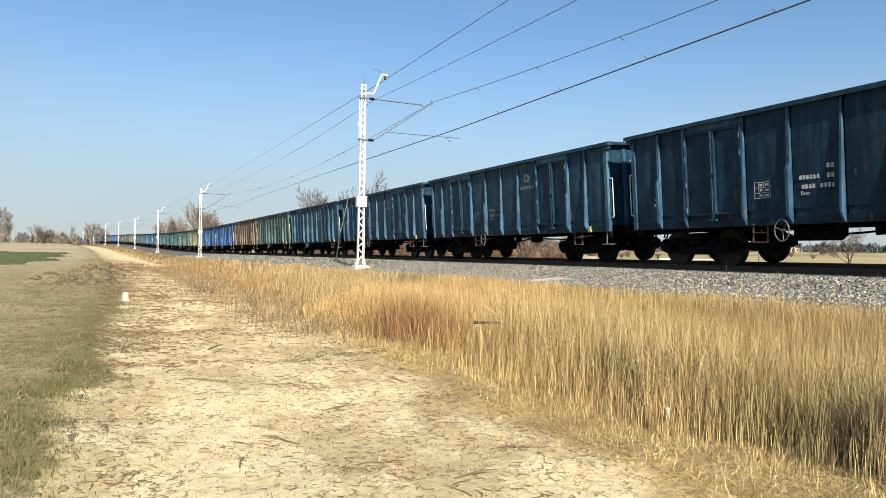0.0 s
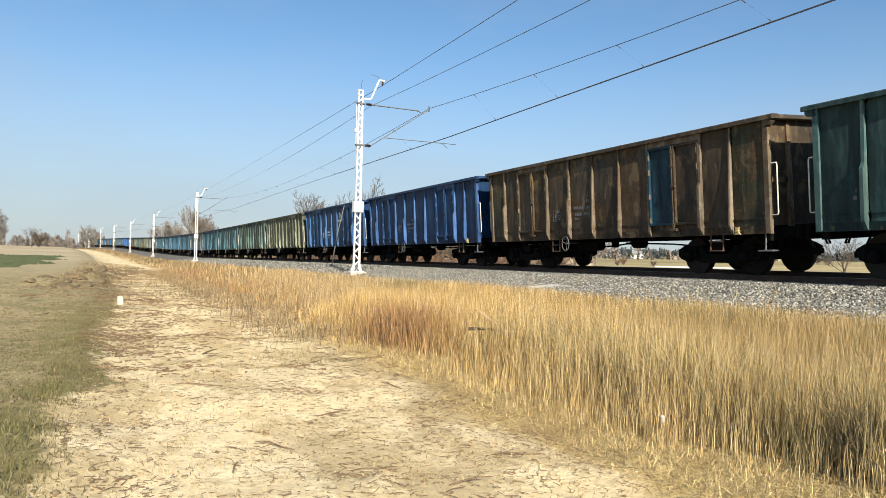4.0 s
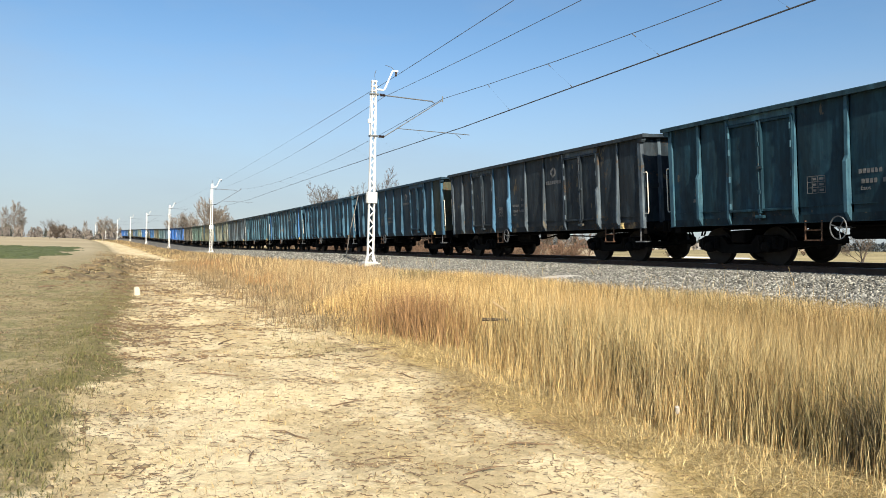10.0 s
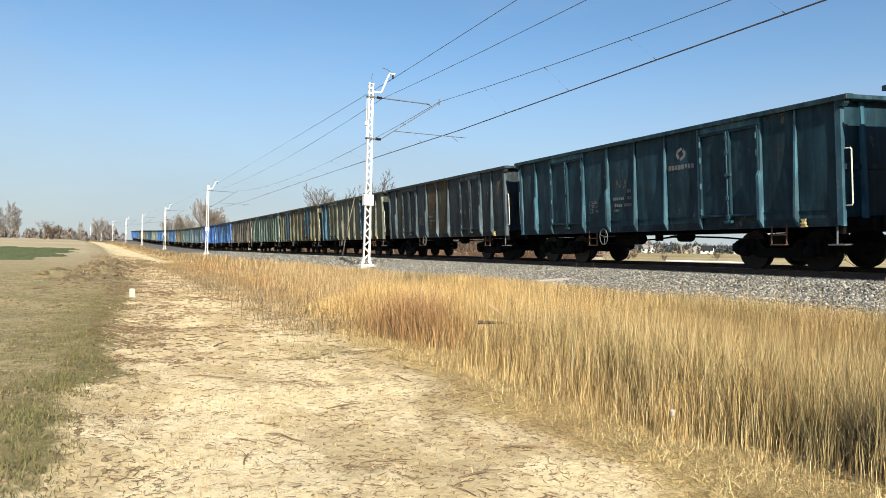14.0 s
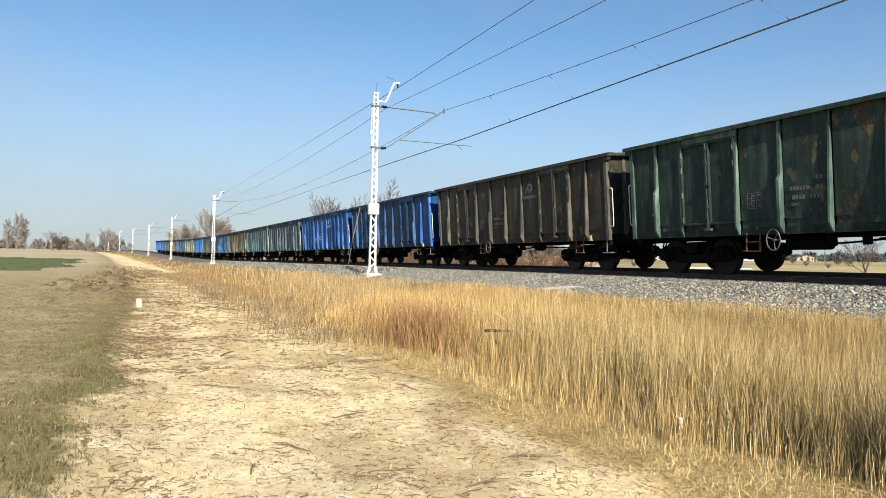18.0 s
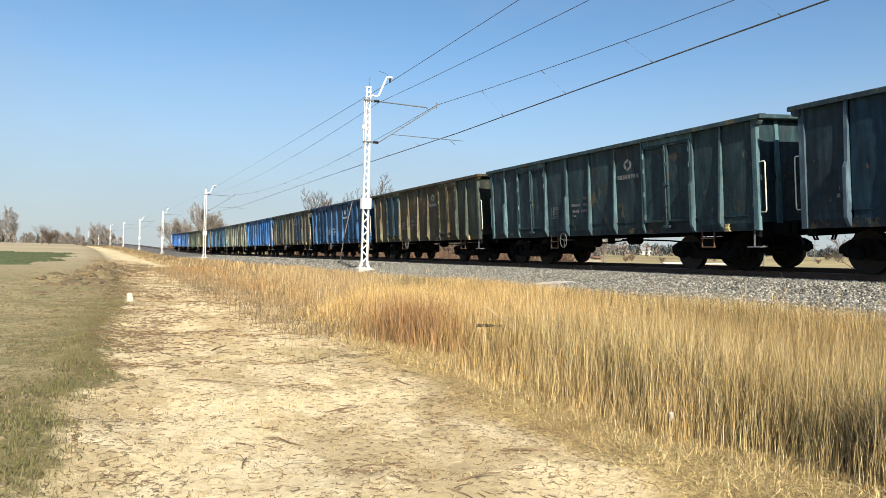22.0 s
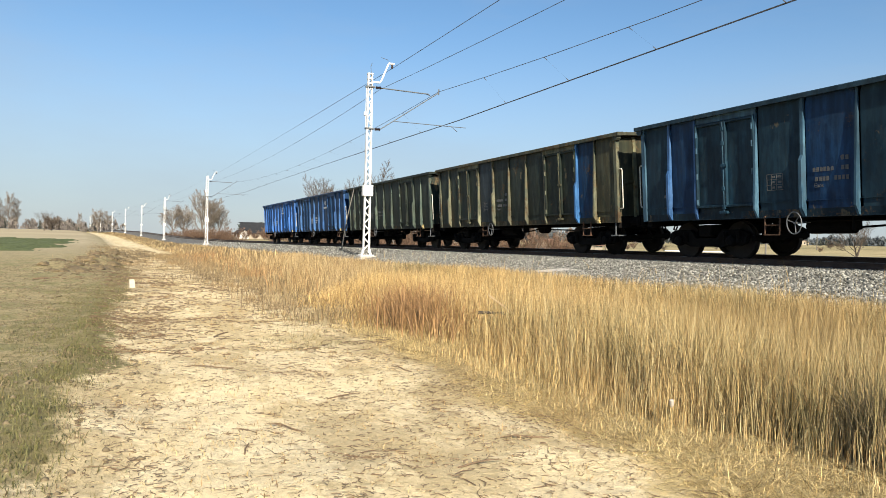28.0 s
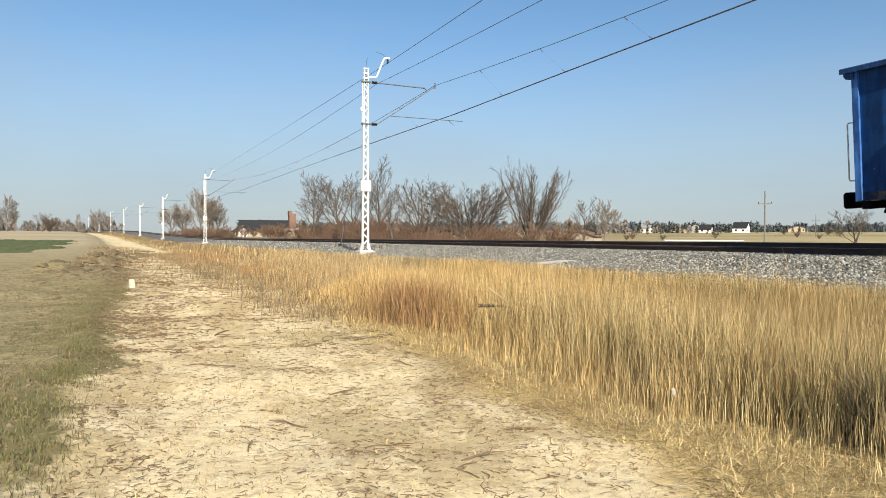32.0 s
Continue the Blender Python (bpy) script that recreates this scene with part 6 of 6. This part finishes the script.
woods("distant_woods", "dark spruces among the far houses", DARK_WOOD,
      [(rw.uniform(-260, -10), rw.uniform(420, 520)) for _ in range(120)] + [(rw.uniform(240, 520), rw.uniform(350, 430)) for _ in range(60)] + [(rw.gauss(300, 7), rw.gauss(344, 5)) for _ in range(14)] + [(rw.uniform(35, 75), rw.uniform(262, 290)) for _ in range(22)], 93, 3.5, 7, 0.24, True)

for i in range(22):
    x, y = rw.uniform(120, 420), rw.uniform(120, 300)
    tree("bush" if i % 3 else "round", x, y, rw.uniform(1.4, 3.0), rw.uniform(0, 360), "leafless shrub in the far gardens and fields", 1.0)
# a low bank of dug earth where the farm track meets the field
DUG = plain("dug_earth", (0.16, 0.12, 0.065), 0.95, 0.0, 0.4, 6.0, 0.6)
bank = [(-2.2, 32.0), (-1.6, 40.0), (-1.2, 50.0), (-0.2, 56.0), (0.9, 64.0), (1.6, 75.0), (2.4, 92.0)]
rk = np.random.RandomState(77)
bf = rk.uniform(0, 6, 420)
bi = bf.astype(int)
bx = np.array([bank[i][0] + (bank[i + 1][0] - bank[i][0]) * (f - i) for i, f in zip(bi, bf)]) + rk.normal(0, 0.7, 420)
by = np.array([bank[i][1] + (bank[i + 1][1] - bank[i][1]) * (f - i) for i, f in zip(bi, bf)]) + rk.normal(0, 1.0, 420)
bs = rk.uniform(0.06, 0.32, 420) * rk.uniform(0.4, 1.0, 420)
bz = np.array([land(x, y) for x, y in zip(bx, by)])
ring = np.array([(math.cos(k * math.pi / 4) * g, math.sin(k * math.pi / 4) * g, q) for g, q in ((1.3, -0.15), (1.0, 0.25), (0.5, 0.5)) for k in range(8)] + [(0, 0, 0.55)])
tris = np.array([(j * 8 + k, j * 8 + (k + 1) % 8, j * 8 + 8 + (k + 1) % 8) for j in range(2) for k in range(8)] + [(j * 8 + k, j * 8 + 8 + (k + 1) % 8, j * 8 + 8 + k) for j in range(2) for k in range(8)]
                + [(16 + k, 16 + (k + 1) % 8, 24) for k in range(8)])
hv = ring[None] * rk.uniform(0.6, 1.35, (420, 25, 1)) * bs[:, None, None] * np.array([1.0, 1.5, 0.9]) + np.stack([bx, by, bz], -1)[:, None]
tagged(new("earth_bank", fast_mesh("earth_bank", hv.reshape(-1, 3), (tris[None] + (np.arange(420) * 25)[:, None, None]).reshape(-1, 3), DUG)), "low bumpy bank of dug dark earth along the field", "earth", kind="stuff")
twigs("twigs", "dark roots and stems on the dug earth", 700, -2.6, 1.6, 26, 62, 0.15, 0.5, 0.012, 64)
x, y = scatter(5200, -2.4, 3.4, 40, 115, 95, 0.85, 0.5)
blades("scrub_grass", "dry brownish scrub on the earth bank", SCRUB, x, y, np.random.RandomState(96).uniform(0.05, 0.32, len(x)), 0.026, 0.7, 97)

# ---- houses and poles far off ----
WHITE_WALL = plain("white_render", (0.78, 0.77, 0.74), 0.9, 0.0, 0.08, 1.0)
CREAM_WALL = plain("cream_render", (0.37, 0.32, 0.25), 0.9, 0.0, 0.12, 1.0)
GREY_WALL = plain("grey_render", (0.30, 0.29, 0.28), 0.9, 0.0, 0.15, 1.0)
BRICK_WALL = plain("red_brick_far", (0.19, 0.115, 0.09), 0.9, 0.0, 0.2, 2.0)
DARK_ROOF = plain("dark_slate_roof", (0.026, 0.028, 0.032), 0.8, 0.0, 0.2, 1.0, 0.15, 0.2)
RED_ROOF = plain("brown_tile_roof", (0.20, 0.11, 0.08), 0.8, 0.0, 0.2, 1.0)
DARK_GLASS = plain("dark_window_glass", (0.03, 0.035, 0.04), 0.15, 0.0, 0.1)


def house(x, y, w, d, h, roof, wall, cover, turn, label, chimney=True):
    ob = thing("house", label, "house", m=pose(x, y, land(x, y) - 0.3, 0, 0, turn))
    m = Mesh()
    m.prism([(-w / 2, 0), (w / 2, 0), (w / 2, h), (0, h + roof), (-w / 2, h)], "y", -d / 2, d / 2)
    part("wall", m, wall, ob)
    m = Mesh()
    for s in (-1, 1):
        m.prism([(0, h + roof), (s * (w / 2 + 0.5), h - 0.3), (s * (w / 2 + 0.5), h - 0.05), (0, h + roof + 0.28)], "y", -d / 2 - 0.4, d / 2 + 0.4)
    part("roof", m, cover, ob)
    if chimney:
        m = Mesh()
        m.box(w * 0.12, w * 0.12 + 0.7, -0.4, 0.4, h + roof * 0.4, h + roof + 0.9, 0.03)
        part("chimney", m, BRICK_WALL, ob)
    for u in (-0.28, 0.28):
        for z in ((1.2, 2.5), (3.6, 4.7)):
            if z[1] > h + 0.2:
                continue
            for side in (-1, 1):
                m = Mesh()
                m.box(u * w - 0.55, u * w + 0.55, side * d / 2 - 0.06, side * d / 2 + 0.06, z[0], z[1])
                part("window", m, DARK_GLASS, ob)
    for u in (-0.25, 0.25):
        for side in (-1, 1):
            m = Mesh()
            m.box(side * w / 2 - 0.06, side * w / 2 + 0.06, u * d - 0.6, u * d + 0.6, 1.2, 2.5)
            part("window", m, DARK_GLASS, ob)
    return ob


house(383, 360, 9, 9, 3.6, 3.6, WHITE_WALL, DARK_ROOF, 30, "white rendered house with steep dark roof")
house(356, 373, 10, 8, 3.2, 3.0, GREY_WALL, DARK_ROOF, -50, "grey house with dark roof among spruces")
house(305, 362, 7, 7, 3.4, 1.6, WHITE_WALL, GREY_WALL, 20, "white farmhouse beyond the fields")
house(277, 354, 9, 6, 2.0, 1.2, CREAM_WALL, CREAM_WALL, 60, "cream farm building beyond the fields")
house(340, 348, 6, 7, 2.6, 2.6, WHITE_WALL, DARK_ROOF, 35, "small white gabled house")
house(324, 354, 9, 6, 2.0, 1.2, CREAM_WALL, CREAM_WALL, -50, "low cream shed beside a farm")
house(487, 402, 14, 9, 2.8, 2.2, CREAM_WALL, RED_ROOF, -40, "long low house with brown tile roof")
house(94, 133, 7, 4, 1.7, 0.8, CREAM_WALL, RED_ROOF, -60, "low cream outbuilding in a garden", False)
house(84, 132, 4, 4, 1.6, 0.8, CREAM_WALL, RED_ROOF, -60, "small garden shed behind the trees", False)
house(31.6, 68.6, 1.8, 1.6, 0.9, 0.7, CREAM_WALL, CREAM_WALL, 20, "tiny pale hut among bushes beyond the track", False)
house(47.5, 262, 6, 18, 2.4, 3.6, CREAM_WALL, DARK_ROOF, 75, "long barn with dark roof by a brick chimney", False)
house(38.6, 262, 4, 4, 2.2, 1.2, WHITE_WALL, DARK_ROOF, 20, "white farmhouse beside a long barn")
house(57.5, 250, 5, 14, 1.8, 1.2, CREAM_WALL, CREAM_WALL, 70, "low pale sheds in a farmyard", False)
m = Mesh()
m.box(-1.2, 1.2, -1.2, 1.2, 0, 8.2, 0.05)
m.box(-1.35, -0.2, -1.3, 1.3, 7.6, 9.2, 0.05)
ct = thing("brick_tower", "red brick chimney tower by the barn", "tower", m=pose(55.4, 254.7, land(55.4, 254.7)))
part("shaft", m, BRICK_WALL, ct)
# pale foil tunnel in the field
m = Mesh()
m.prism([(-1.6, 0), (-1.45, 0.6), (-0.9, 1.1), (0, 1.3), (0.9, 1.1), (1.45, 0.6), (1.6, 0)], "y", -10, 10)
gh = thing("foil_tunnel", "long low white foil tunnel in the field", "greenhouse", m=pose(134, 138, land(134, 138) - 1.0, 0, 0, 66))
part("cover", m, plain("white_foil", (0.8, 0.8, 0.8), 0.4, 0, 0.05), gh)


def power_pole(x, y, h, label):
    ob = thing("power_pole", label, "pole", m=pose(x, y, land(x, y) - 0.3, 0, 0, -45))
    m = Mesh()
    m.tube([(0, 0, 0), (0, 0, h)], [0.15, 0.1], 8)
    part("pole", m, WOOD_GREY, ob)
    m = Mesh()
    m.box(-1.1, 1.1, -0.06, 0.06, h - 2.2, h - 2.05)
    part("crossarm", m, WOOD_GREY, ob)
    for u in (-1.0, 1.0):
        m = Mesh()
        m.lathe([(h - 2.05, 0.04), (h - 1.95, 0.07), (h - 1.8, 0.04)], "z", (u, 0, 0), 8)
        part("insulator", m, INSULATOR, ob)
    return ob


power_pole(98.3, 87.4, 9.4, "tall wooden power pole with crossarm in the field")
power_pole(215, 170, 8.0, "distant power pole beyond the fields")


# ---- what moves ----
def rolled(t):
    """How far the train has come by t; its speed wavers a little."""
    return SPEED * t + float(np.interp(t, [0, 6, 9, 13, 19, 23, 28, 31, 32], [0.0, -0.12, 0.0, 0.42, 0.48, 0.4, 0.25, 0.4, 0.68]))


def motions():
    spin = math.degrees(SPEED / 0.46)
    for w, centre in train:
        walk(w, [(t, on_track(centre - rolled(t))) for t in range(33)])
        t0 = max(0.0, (centre - 40) / SPEED)
        t1 = min(32.0, (centre + 2) / SPEED)
        wheels = [x for b in w.children if b.name.startswith("bogie") for x in b.children if x.name.startswith("wheelset")]
        for x in wheels:
            p = x.matrix_basis.translation.copy()
            rows = [(0.0, 0.0)] if t0 > 0 else []
            n = int(round((t1 - t0) * FPS))
            if n > 0:
                rows += [(t0 + i / FPS, i * spin / FPS) for i in range(n + 1)]
            if not rows or rows[-1][0] < 32.0 - 1 / FPS:
                rows.append((32.0, rows[-1][1] if rows else 0.0))
            walk(x, [(t, pose(p.x, p.y, p.z, a % 360)) for t, a in rows])


motions()
